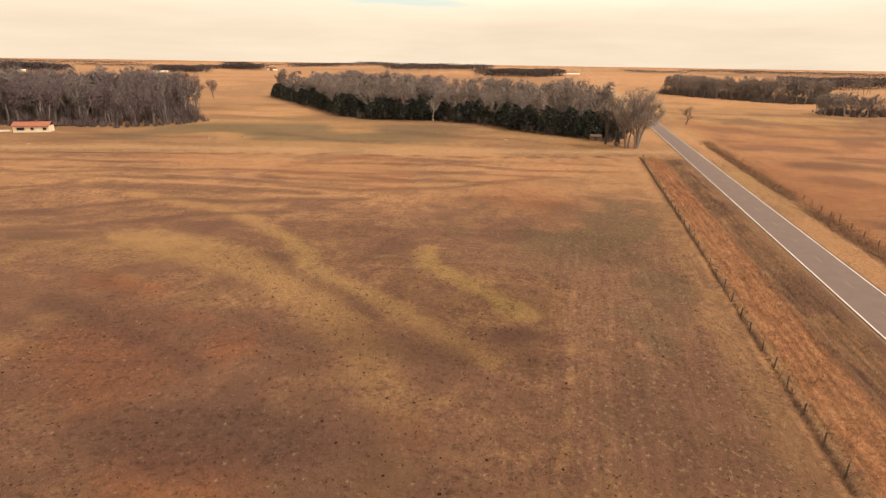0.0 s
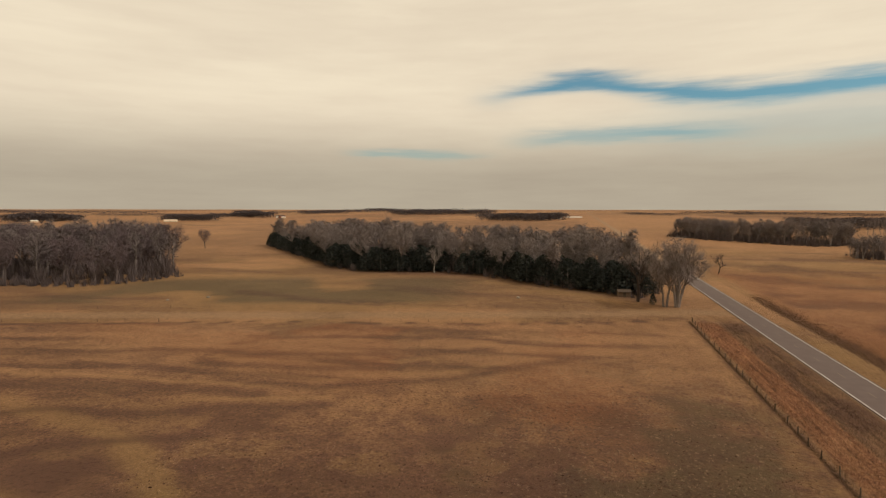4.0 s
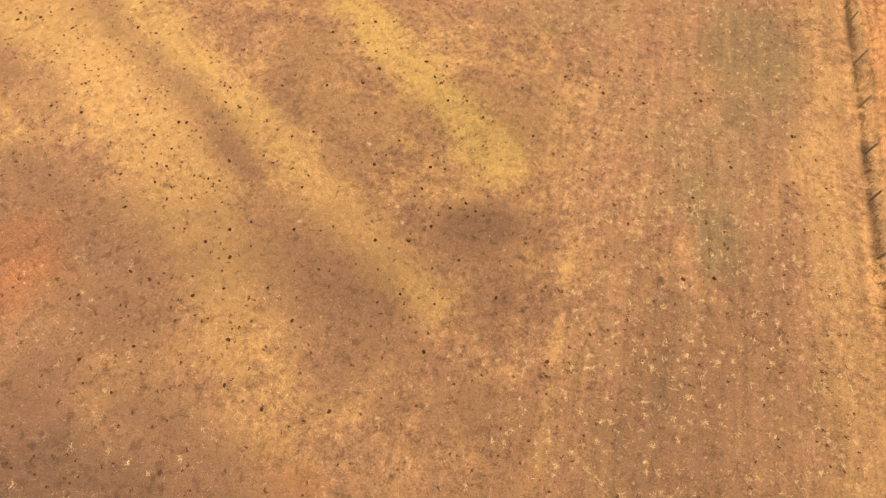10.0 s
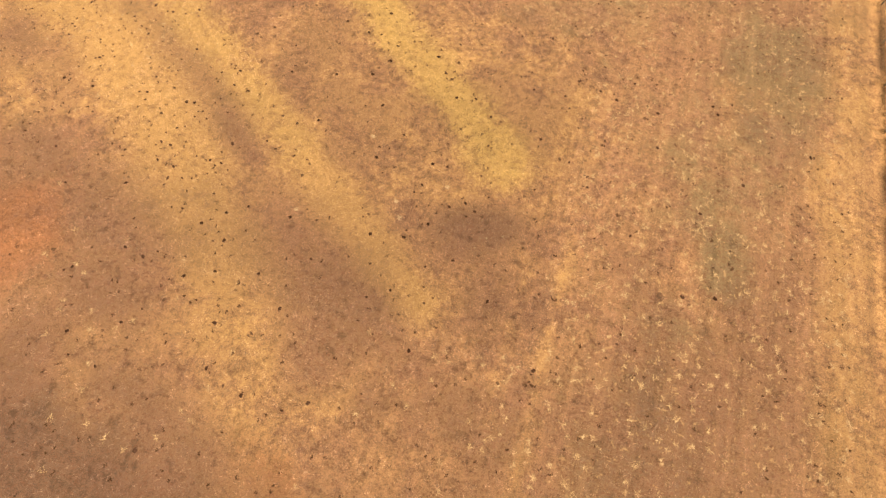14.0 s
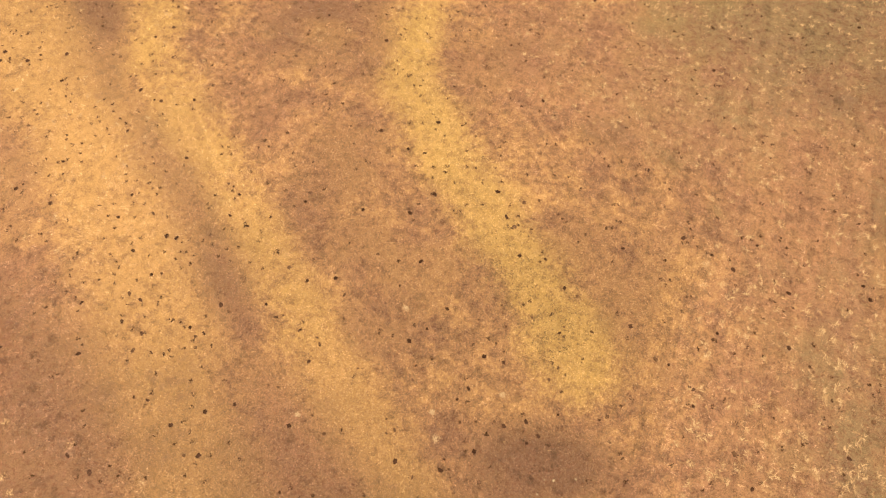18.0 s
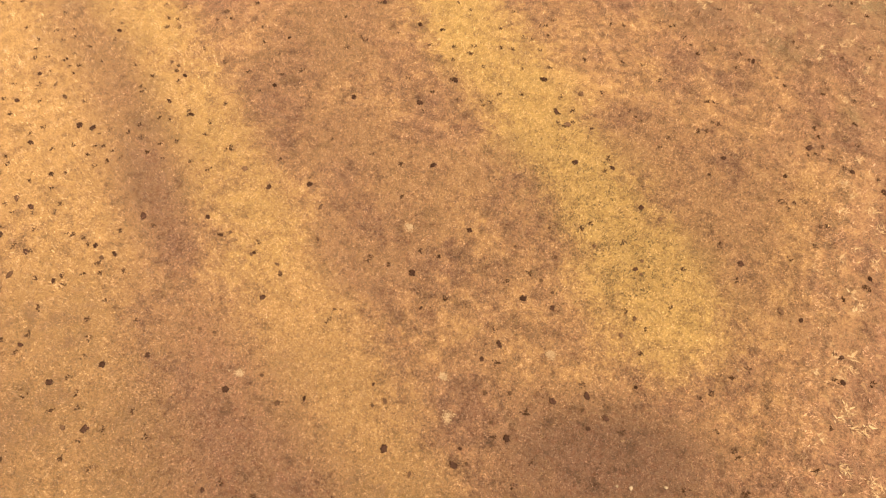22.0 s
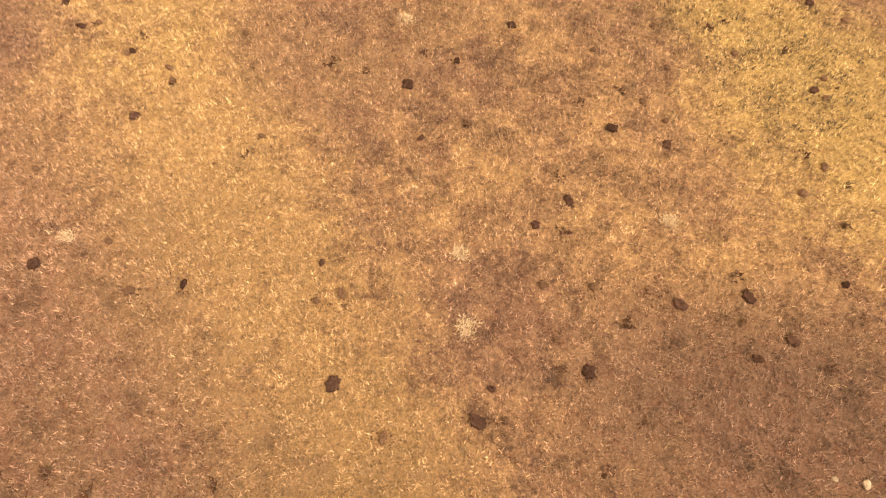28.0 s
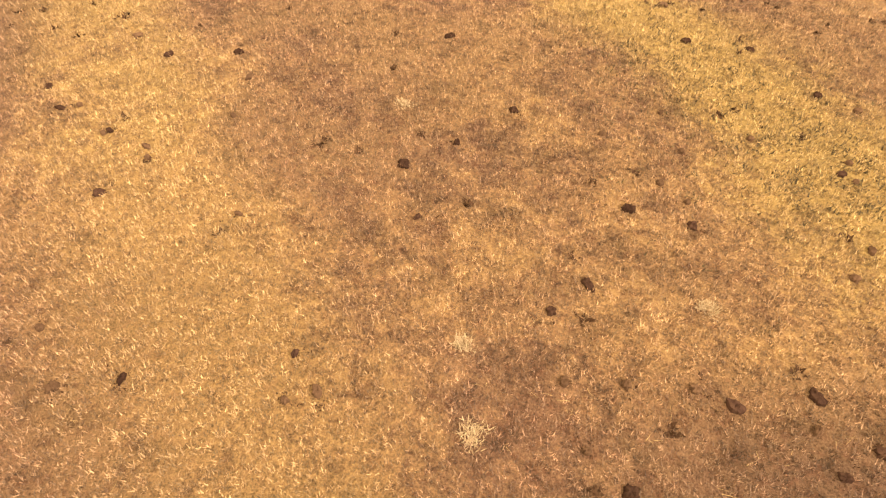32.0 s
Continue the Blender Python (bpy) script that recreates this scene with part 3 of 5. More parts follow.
    field, tint = TABLE[u % 256, v % 256], TABLE[(u + 31) % 256, (v + 77) % 256]
    straw = straw * (1 - far) + far * (0.55 + 0.5 * field) * (0.7 + 0.6 * (fbm(x, y, 90, 43) - 0.3))
    rust = np.maximum(rust, far * 0.5 * smooth(tint, 0.55, 0.8))
    dark = np.maximum(dark, far * 0.55 * smooth(1 - tint, 0.7, 0.9))
    # pale grass outside and on the swales, with far brightening painted in
    pale_haze = np.maximum(outside * smooth(fbm(x, y, 45, 94), 0.25, 0.6) * np.where(x > 14, 0.5, 0.9), 0.85 * pasture * smooth(y - 0.275 * x, 45, 118) * smooth(fbm(x * 0.6, y, 24, 97), 0.12, 0.45))
    pale_haze = np.maximum(pale_haze * (1 - 0.75 * smooth(y - 0.275 * x, 176, 190) * (1 - smooth(y - 0.30 * x, 290, 330)) * smooth(-x, 10, 60)), 0.75 * pasture * crest) * (1 - 0.8 * np.clip(dark, 0, 1)) * (1 - 0.6 * np.clip(green, 0, 1)) * np.where((x > FENCE_X) & (x < 0) & (y < 155), np.where(x < -9, 0.4, 0.12), 1.0)
    # the plain turns paler far off: haze put into its colour
    pale_haze = np.maximum(pale_haze, 0.9 * far * (0.4 + 0.6 * field) * (1 - 0.8 * np.clip(dark, 0, 1)))
    fleck = smooth(fbm(x, y, 12, 33), 0.3, 0.6) * (0.08 + 0.92 * smooth(x + 0.25 * y, -46, -36))
    streak = np.maximum(0.9 * smooth(x, -16, -15) * (1 - smooth(x, -3, -2)) * (1 - smooth(y, 135, 152)), 0.42 * smooth(x, -50, -38) * (1 - smooth(y, 30, 60)) * pasture)
    return dict(straw=straw, green=green, rust=rust, dark=dark, lane=lane * (0.7 + 0.3 * fbm(x, y, 6, 35)), fleck=fleck, streak=streak, pale_haze=pale_haze, yellow=yellow)


def spread(lo, hi, step, reach, ratio):
    """Even steps from lo to hi, then ever longer ones as far as reach on both sides."""
    mid = list(np.arange(lo, hi + step / 2, step))
    out, d, v = [], step, mid[-1]
    while v < reach:
        d *= ratio
        v += d
        out.append(v)
    low, d, v = [], step, mid[0]
    while v > -reach:
        d *= ratio
        v -= d
        low.append(v)
    return np.array(low[::-1] + mid + out)


def sheet(name, xs, ys, mat, zf):
    X, Y = np.meshgrid(xs, ys)
    x, y = X.ravel(), Y.ravel()
    z = zf(x, y)
    nx, ny = len(xs), len(ys)
    i = (np.arange(ny - 1)[:, None] * nx + np.arange(nx - 1)[None]).ravel()
    me = bpy.data.meshes.new(name)
    me.from_pydata(np.c_[x, y, z].tolist(), [], np.c_[i, i + 1, i + nx + 1, i + nx].tolist())
    me.materials.append(mat)
    me.polygons.foreach_set("use_smooth", [True] * len(me.polygons))
    return new(name, me), x, y


ground, gx, gy = sheet("ground", spread(-106, 24, 0.7, 5200, 1.055), spread(-46, 60, 0.8, 5200, 1.035), MAT_GROUND, height)
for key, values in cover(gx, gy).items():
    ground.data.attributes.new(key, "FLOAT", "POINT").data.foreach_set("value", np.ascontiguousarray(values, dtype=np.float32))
tagged(ground, "dry straw and rust coloured winter grassland with greener patches", "ground", kind="structure")

# ---- highway ----


def part(name, bm, mat, parent=None, label=""):
    me = bpy.data.meshes.new(name)
    bm.to_mesh(me)
    bm.free()
    me.materials.append(mat)
    ob = new(name, me)
    ob.parent = parent
    if label:
        ob["label"] = label
    return ob


def raw_part(name, verts, faces, mat, parent=None, label="", flat=True):
    me = bpy.data.meshes.new(name)
    me.from_pydata(verts, [], faces)
    me.materials.append(mat)
    if not flat:
        me.polygons.foreach_set("use_smooth", [True] * len(me.polygons))
    ob = new(name, me)
    ob.parent = parent
    if label:
        ob["label"] = label
    return ob


def strip(name, x0, x1, y0, y1, z, thick, mat, parent=None, crown=0.0, label=""):
    """A long slab along y that follows the far land."""
    ys = [y0]
    while ys[-1] < y1:
        ys.append(min(y1, ys[-1] + max(6.0, abs(ys[-1]) * 0.05)))
    xm = (x0 + x1) / 2
    verts, faces = [], []
    for y in ys:
        base = max(float(height(xm, y)), float(height(x0, y)), float(height(x1, y)), -0.06)
        for x, dz in ((x0, -thick), (x0, 0), (xm, crown), (x1, 0), (x1, -thick)):
            verts.append((x, y, base + z + dz))
    for k in range(len(ys) - 1):
        for j in range(4):
            a = k * 5 + j
            faces.append((a, a + 1, a + 6, a + 5))
    return raw_part(name, verts, faces, mat, parent, label)


tagged(strip("road_shoulder", -0.75, 8.05, -420, 300, 0.02, 0.3, MAT_SHOULDER), "narrow brown gravel shoulder beside the highway", "road shoulder", kind="structure")
road = tagged(strip("road", -0.28, 7.58, -420, 300, 0.10, 0.12, MAT_ASPHALT, crown=0.05), "worn grey two-lane asphalt highway", "road", kind="structure")
strip("edge_line", -0.07, 0.07, -420, 300, 0.116, 0.004, MAT_PAINT, road, label="white painted edge line")
strip("edge_line", 7.23, 7.37, -420, 300, 0.116, 0.004, MAT_PAINT, road, label="white painted edge line")
for k in range(29):
    y = -56.1 + 12.2 * k
    strip("centre_dash", 3.60, 3.70, y, y + 3.05, 0.156, 0.004, MAT_DASH, road)

# the highway goes on paler, with grazing sheen painted into its colour
tagged(strip("road_beyond", 0.0, 7.3, 300, 4600, 0.06, 0.1, MAT_ROAD_SHEEN), "pale road running on to the horizon, grazing sheen in its colour", "road", kind="structure")

# ---- fences ----


def tube(bm, a, b, ra, rb, sides=5):
    a, b = Vector(a), Vector(b)
    d = (b - a).normalized()
    u = d.orthogonal().normalized()
    v = d.cross(u)
    rings = []
    for p, r in ((a, ra), (b, rb)):
        rings.append([bm.verts.new(p + u * r * math.cos(2 * math.pi * k / sides) + v * r * math.sin(2 * math.pi * k / sides)) for k in range(sides)])
    for k in range(sides):
        bm.faces.new((rings[0][k], rings[0][(k + 1) % sides], rings[1][(k + 1) % sides], rings[1][k]))
    bm.faces.new(rings[1])


def post_mesh(seed):
    rnd = random.Random(seed)
    bm = bmesh.new()
    h, r = rnd.uniform(1.25, 1.55), rnd.uniform(0.06, 0.095)
    lean = (rnd.uniform(-0.09, 0.09), rnd.uniform(-0.09, 0.09))
    tube(bm, (0, 0, -0.3), (lean[0] * 0.6, lean[1] * 0.6, h * 0.6), r * 1.1, r, 7)
    tube(bm, (lean[0] * 0.6, lean[1] * 0.6, h * 0.6), (lean[0], lean[1], h), r, r * 0.85, 7)
    me = bpy.data.meshes.new("post")
    bm.to_mesh(me)
    bm.free()
    me.materials.append(MAT_POST)
    return me


POSTS = [post_mesh(k) for k in range(6)]


def fence(line, step, label, seed, wires=(0.45, 0.8, 1.15), slim=1.0):
    root = tagged(new("fence"), label, "fence")
    rnd = random.Random(seed)
    pts, carry = [], 0.0
    for (ax, ay), (bx, by) in zip(line, line[1:]):
        n = math.hypot(bx - ax, by - ay)
        d = carry
        while d < n:
            pts.append((ax + (bx - ax) * d / n, ay + (by - ay) * d / n))
            d += step * rnd.uniform(0.85, 1.15)
        carry = d - n
    for x, y in pts:
        p = new("post", rnd.choice(POSTS))
        p.parent = root
        p.matrix_basis = pose(x + rnd.uniform(-0.1, 0.1), y, float(height(x, y)), 0, 0, rnd.uniform(0, 360)) @ Matrix.Diagonal((slim, slim, 0.4 + 0.6 * slim, 1))
    for w in wires:
        bm = bmesh.new()
        for (ax, ay), (bx, by) in zip(pts, pts[1:]):
            za, zb = float(height(ax, ay)) + w, float(height(bx, by)) + w
            mid = ((ax + bx) / 2, (ay + by) / 2, (za + zb) / 2 - 0.03)
            tube(bm, (ax, ay, za), mid, 0.006, 0.006, 3)
            tube(bm, mid, (bx, by, zb), 0.006, 0.006, 3)
        part("wire", bm, MAT_WIRE, root)
    return root


fence([(FENCE_X, -120), (FENCE_X, 135), (-15.2, 155.1)], 4.8, "weathered wooden post and barbed wire fence beside the highway verge", 3)
fence(NORTH_FENCE, 9.0, "wooden post and barbed wire fence along the grassy lane", 4, slim=0.65)
fence([(19.6, 40), (19.8, 104)], 5.5, "dark weathered posts and wire beyond the highway ditch", 5)
fence([(-28, 176.5), (-90, 159.5), (-156, 141), (-220, 123)], 12.0, "sparse wooden post fence on the far side of the lane", 6, slim=0.65)

# ---- trees ----


def grow(seed, tall, spreadness, levels, twigs, trunks=1, droop=0.0, lean=0.0, thick=0.038):
    """Limbs and twigs of a bare tree: two lists of segments (a, b, radius at a, radius at b)."""
    rnd = random.Random(seed)
    limbs, ends = [], []

    def branch(p, d, length, r, level):
        steps = 3 if level < 2 else 2
        for k in range(steps):
            d = (d + Vector((rnd.uniform(-1, 1), rnd.uniform(-1, 1), rnd.uniform(-0.4, 0.6))) * 0.20).normalized()
            q = p + d * length / steps
            r2 = r * (0.86 if level else 0.9)
            limbs.append((p, q, r, r2))
            p, r = q, r2
            if level >= 1 or k >= 1:
                for _ in range(1 if level < levels - 1 else 2):
                    if level < levels - 1 and rnd.random() < 0.8:
                        side = Vector((rnd.uniform(-1, 1), rnd.uniform(-1, 1), rnd.uniform(-0.25, 0.8)))
                        branch(p, (d * 0.75 + side.normalized() * spreadness).normalized(), length * rnd.uniform(0.5, 0.75), r * 0.6, level + 1)
            ends.append((p, d, level))
        if level < levels - 1:
            for _ in range(2):
                side = Vector((rnd.uniform(-1, 1), rnd.uniform(-1, 1), rnd.uniform(0.0, 0.9)))
                branch(p, (d * 0.9 + side.normalized() * spreadness * 0.8).normalized(), length * rnd.uniform(0.55, 0.8), r * 0.7, level + 1)

    for k in range(trunks):
        a = 2 * math.pi * k / max(trunks, 1) + rnd.uniform(0, 1)
        off = Vector((math.cos(a), math.sin(a), 0)) * (0.0 if trunks == 1 else 0.7)
        d0 = Vector((math.cos(a) * (0.12 * (trunks > 1)) + lean, math.sin(a) * 0.12 * (trunks > 1), 1)).normalized()
        branch(off + Vector((0, 0, -0.2)), d0, tall * 0.42, tall * 0.018 + 0.08, 0)
    tips = []
    pool = [e for e in ends if e[2] >= 1]
    for _ in range(twigs):
        p, d, level = rnd.choice(pool)
        w = (d * 0.6 + Vector((rnd.uniform(-1, 1), rnd.uniform(-1, 1), rnd.uniform(-0.3 - droop, 0.9)))).normalized()
        q = p + w * rnd.uniform(0.5, 1.7) * tall / 15
        tips.append((p, q, thick, 0.012))
        if rnd.random() < 0.7:
            s = p.lerp(q, rnd.uniform(0.3, 0.8))
            tips.append((s, s + (w + Vector((rnd.uniform(-1, 1), rnd.uniform(-1, 1), rnd.uniform(-0.5, 0.9)))).normalized() * rnd.uniform(0.4, 1.0) * tall / 15, thick * 0.75, 0.01))
    top = max(q.z for _, q, _, _ in limbs + tips)
    return limbs, tips, tall / top


def bare_tree_meshes(seed, tall, spreadness=0.75, levels=4, twigs=700, trunks=1, bark=MAT_BARK, twig=MAT_TWIG, droop=0.0, lean=0.0, fill=0, crown_r=0.34, crown_z=(0.28, 1.0), fine=0.022):
    limbs, tips, fit = grow(seed, tall, spreadness, levels, twigs, trunks, droop, lean)
    bm = bmesh.new()
    for a, b, ra, rb in limbs:
        tube(bm, a * fit, b * fit, ra, rb, 5 if ra > 0.08 else 3)
    trunk = bpy.data.meshes.new("trunk")
    bm.to_mesh(trunk)
    bm.free()
    trunk.materials.append(bark)
    verts, faces = [], []
    for a, b, ra, rb in tips:
        a, b = a * fit, b * fit
        u = (b - a).cross(Vector((math.sin(37 * a.x), math.cos(29 * a.y), 0.3))).normalized()
        n = len(verts)
        verts += [a + u * ra, a - u * ra, b]
        faces.append((n, n + 1, n + 2))
    if fill:
        # fine sprays that reach from the nearest limb into a rounded crown
        rs2 = np.random.RandomState(seed)
        ends = np.array([tuple(b * fit) for a, b, ra, rb in limbs if b.z * fit > 0.2 * tall])
        d = rs2.normal(size=(fill, 3))
        d *= (rs2.uniform(0.25, 1.0, fill) ** 0.5 / np.linalg.norm(d, axis=1))[:, None]
        mid, half = tall * (crown_z[0] + crown_z[1]) / 2, tall * (crown_z[1] - crown_z[0]) / 2
        lobe = 1 + 0.16 * np.sin(3 * np.arctan2(d[:, 1], d[:, 0]) + seed) + 0.12 * np.sin(5 * d[:, 2] + 2 * seed)
        goal = np.c_[d[:, 0] * crown_r * tall * lobe, d[:, 1] * crown_r * tall * lobe, mid + d[:, 2] * half]
        for k in range(0, fill, 500):
            g = goal[k:k + 500]
            near = ends[((g[:, None] - ends[None]) ** 2).sum(2).argmin(1)]
            way = g - near
            reach = np.linalg.norm(way, axis=1)
            for p, w, r in zip(near, way, reach):
                if 0.2 < r < 0.22 * tall:
                    p = p + w * (rs2.uniform(0.0, 0.5) if r > 2 else 0.0)
                    w = w / r * min(r, rs2.uniform(0.05, 0.12) * tall)
                    side = np.cross(w, rs2.normal(size=3))
                    side = side / (np.linalg.norm(side) + 1e-6) * fine
                    n = len(verts)
                    verts += [Vector(p + side), Vector(p - side), Vector(p + w)]
                    faces.append((n, n + 1, n + 2))
    crown = bpy.data.meshes.new("crown")
    crown.from_pydata([tuple(p) for p in verts], [], faces)
    crown.materials.append(twig)
    return trunk, crown


def cedar_meshes(seed, tall, wide, count=900):
    rs = np.random.RandomState(seed)
    bm = bmesh.new()
    tube(bm, (0, 0, -0.2), (0, 0, tall * 0.9), 0.13, 0.03, 6)
    for k in range(10):
        a, z = rs.uniform(0, 6.28), tall * rs.uniform(0.1, 0.8)
        r = wide * (1 - z / tall) * 0.8
        tube(bm, (0, 0, z), (math.cos(a) * r, math.sin(a) * r, z + 0.25 * r), 0.04, 0.015, 3)
    trunk = bpy.data.meshes.new("trunk")
    bm.to_mesh(trunk)
    bm.free()
    trunk.materials.append(MAT_BARK)
    t = rs.rand(count) ** 0.8
    ang = rs.uniform(0, 2 * np.pi, count)
    lobes = 1 + 0.25 * np.sin(3 * ang + seed) + 0.2 * np.sin(7 * ang + 9 * t + seed)
    rad = wide * np.clip((1 - t) ** 0.6 * np.minimum(1, 0.6 + 2.2 * t), 0.02, 1) * lobes * np.sqrt(rs.uniform(0.35, 1.0, count))
    c = np.c_[rad * np.cos(ang), rad * np.sin(ang), 0.05 * tall + t * tall * 0.95]
    size = 0.16 + 0.18 * rs.rand(count)
    verts = []
    for k in range(3):
        d = rs.normal(size=(count, 3))
        d /= np.linalg.norm(d, axis=1)[:, None]
        verts.append(c + d * (size * (1.6 if k == 2 else 1.0))[:, None])
    v = np.stack(verts, 1).reshape(-1, 3)
    crown = bpy.data.meshes.new("crown")
    crown.from_pydata(v.tolist(), [], np.arange(3 * count).reshape(-1, 3).tolist())
    crown.materials.append(MAT_CEDAR)
    return trunk, crown


def plant(kind, meshes, x, y, scale, turn, label, group="", tilt=(0, 0), wide=1.0):
    root = tagged(new(kind), label, "tree", group)
    root.matrix_basis = pose(x, y, float(height(x, y)), tilt[0], tilt[1], turn) @ Matrix.Diagonal((scale * wide, scale * wide, scale, 1))
    for name, me in zip(("trunk", "crown"), meshes):
        new(name, me).parent = root
    return root


BARE = [bare_tree_meshes(20 + k, 17, 0.62 + 0.06 * k, 4, 1300, fill=4200, crown_r=0.26 + 0.02 * k, fine=0.03) for k in range(5)]
REDDISH = [bare_tree_meshes(40 + k, 17, 0.66 + 0.06 * k, 4, 1300, bark=MAT_BROWN_BARK, twig=MAT_TWIG_RED, fill=4200, crown_r=0.30 + 0.02 * k, fine=0.03) for k in range(4)]
CEDAR = [cedar_meshes(60 + k, 7.0, 2.5 + 0.3 * (k % 3), 1100) for k in range(5)]
rnd = random.Random(11)


def along(line, s):
    """A place at the share s of a polyline's length, and its unit direction."""
    seg = [math.dist(a, b) for a, b in zip(line, line[1:])]
    d = s * sum(seg)
    for (a, b), n in zip(zip(line, line[1:]), seg):
        if d <= n or (a, b) == (line[-2], line[-1]):
            t = min(d / n, 1)
            return (a[0] + (b[0] - a[0]) * t, a[1] + (b[1] - a[1]) * t), ((b[0] - a[0]) / n, (b[1] - a[1]) / n)
        d -= n


AWAY = (0.62, 0.785)
for k in range(285):
    (x, y), _ = along(WOOD_FRONT, (k + rnd.random()) / 285)
    d = 1 + 26 * rnd.random() ** 1.3
    x, y = x + AWAY[0] * d, y + AWAY[1] * d
    if x < -19:
        plant("cedar_tree", rnd.choice(CEDAR), x, y, rnd.uniform(0.95, 1.85), rnd.uniform(0, 360), "dark green cedar at the edge of the wood", "cedars of the wood", wide=rnd.uniform(1.15, 1.7))
for k in range(140):
    (x, y), _ = along(WOOD_FRONT, (k + rnd.random()) / 140)
    d = 2 + 84 * rnd.random()
    x, y = x + AWAY[0] * d, y + AWAY[1] * d
    if x < -20:
        plant("bare_tree", rnd.choice(BARE), x, y, rnd.uniform(1.0, 1.55), rnd.uniform(0, 360), "leafless grey-brown tree in the wood", "bare trees of the wood")
# the grove beside the house
GROVE_FRONT = [(-470, 118), (-330, 146), (-284, 165), (-258, 168), (-244, 183), (-236, 209)]
for k in range(105):
    (x, y), _ = along(GROVE_FRONT, 0.3 + 0.7 * (k + rnd.random()) / 105)
    d = 2 + 115 * rnd.random() ** 1.2
    x, y = x - 0.72 * d, y + 0.69 * d
    plant("bare_tree", rnd.choice(REDDISH), x, y, rnd.uniform(1.0, 1.35) + 0.0025 * d, rnd.uniform(0, 360), "leafless reddish-brown tree in the grove", "bare trees of the grove")
# rows beyond the highway
ROW_EAST = [(49, 646), (77, 585), (115, 540), (145, 509), (169, 517)]
for k in range(36):
    (x, y), _ = along(ROW_EAST, (k + rnd.random()) / 36)
    d = 45 * rnd.random()
    plant("bare_tree", rnd.choice(BARE), x + 0.6 * d, y + 0.8 * d, rnd.uniform(1.0, 1.45), rnd.uniform(0, 360), "leafless tree in the row beyond the highway", "tree row beyond the highway")


def joined_trees(name, kinds, spots, label, category="woods"):
    """Trees past counting, as one mesh: each spot is x, y, scale, turn."""
    forms = []
    for me in kinds:
        co = np.empty(len(me.vertices) * 3)
        me.vertices.foreach_get("co", co)
        me.calc_loop_triangles()
        tri = np.empty(len(me.loop_triangles) * 3, np.int32)
        me.loop_triangles.foreach_get("vertices", tri)
        forms.append((co.reshape(-1, 3), tri.reshape(-1, 3)))
    vs, ts, n = [], [], 0
    for k, (x, y, sc, turn) in enumerate(spots):
        co, tri = forms[k % len(forms)]
        c, w = math.cos(turn), math.sin(turn)
        vs.append(np.c_[(co[:, 0] * c - co[:, 1] * w) * sc + x, (co[:, 0] * w + co[:, 1] * c) * sc + y, co[:, 2] * sc + float(height(x, y))])
        ts.append(tri + n)
        n += len(co)
    v, t = np.concatenate(vs).astype(np.float32), np.concatenate(ts).astype(np.int32)
    me = bpy.data.meshes.new(name)
    me.vertices.add(len(v))
    me.vertices.foreach_set("co", v.ravel())
    me.loops.add(t.size)
    me.loops.foreach_set("vertex_index", t.ravel())
    me.polygons.add(len(t))
    me.polygons.foreach_set("loop_start", np.arange(0, t.size, 3, dtype=np.int32))
    me.polygons.foreach_set("loop_total", np.full(len(t), 3, np.int32))
    me.materials.append(kinds[0].materials[0])
    me.update(calc_edges=True)
    return tagged(new(name, me), label, category, kind="stuff")


def brush_mesh(seed, tall, stems=34):
    rs2 = np.random.RandomState(seed)
    a, lean = rs2.uniform(0, 6.283, stems), rs2.uniform(0.05, 0.8, stems)
    base = rs2.normal(0, 0.5, (stems, 2))
    ln = tall * rs2.uniform(0.5, 1.1, stems)
    tip = np.c_[base + np.c_[np.cos(a), np.sin(a)] * (lean * ln)[:, None], ln]
    side = np.c_[-np.sin(a), np.cos(a)] * 0.10
    v = np.stack([np.c_[base + side, np.zeros(stems) - 0.1], np.c_[base - side, np.zeros(stems) - 0.1], tip], 1).reshape(-1, 3)
    me = bpy.data.meshes.new("brush")
    me.from_pydata(v.tolist(), [], np.arange(3 * stems).reshape(-1, 3).tolist())
    me.materials.append(MAT_BRUSH)
    return me


FAR_CROWN = [bare_tree_meshes(130 + k, 17, 0.75, 3, 350, twig=MAT_FARWOOD, fill=1100, crown_r=0.30, fine=0.06)[1] for k in range(3)]
FAR_TRUNK = [bare_tree_meshes(130 + k, 17, 0.85, 3, 10)[0] for k in range(3)]
BRUSH = [brush_mesh(k, 3.2) for k in range(5)]
THICKET = [brush_mesh(30 + k, 8.5, 60) for k in range(5)]
far_spots = []
for k in range(60):
    s = rnd.random()
    far_spots.append((205 + 380 * s + rnd.uniform(-12, 12), 765 + 50 * s + rnd.uniform(-25, 25), rnd.uniform(0.9, 1.4), rnd.uniform(0, 6.28)))
for k in range(85):
    far_spots.append((rnd.uniform(128, 250), rnd.uniform(384, 430), rnd.uniform(0.65, 1.0), rnd.uniform(0, 6.28)))
for k in range(110):
    (x, y), _ = along(ROW_EAST, rnd.random())
    d = 15 + 40 * rnd.random()
    far_spots.append((x + 0.6 * d, y + 0.8 * d, rnd.uniform(0.95, 1.35), rnd.uniform(0, 6.28)))
for k in range(190):
    (x, y), _ = along(GROVE_FRONT, rnd.random())
    d = 18 + 120 * rnd.random()
    far_spots.append((x - 0.72 * d, y + 0.69 * d, rnd.uniform(1.1, 1.45) + 0.002 * d, rnd.uniform(0, 6.28)))
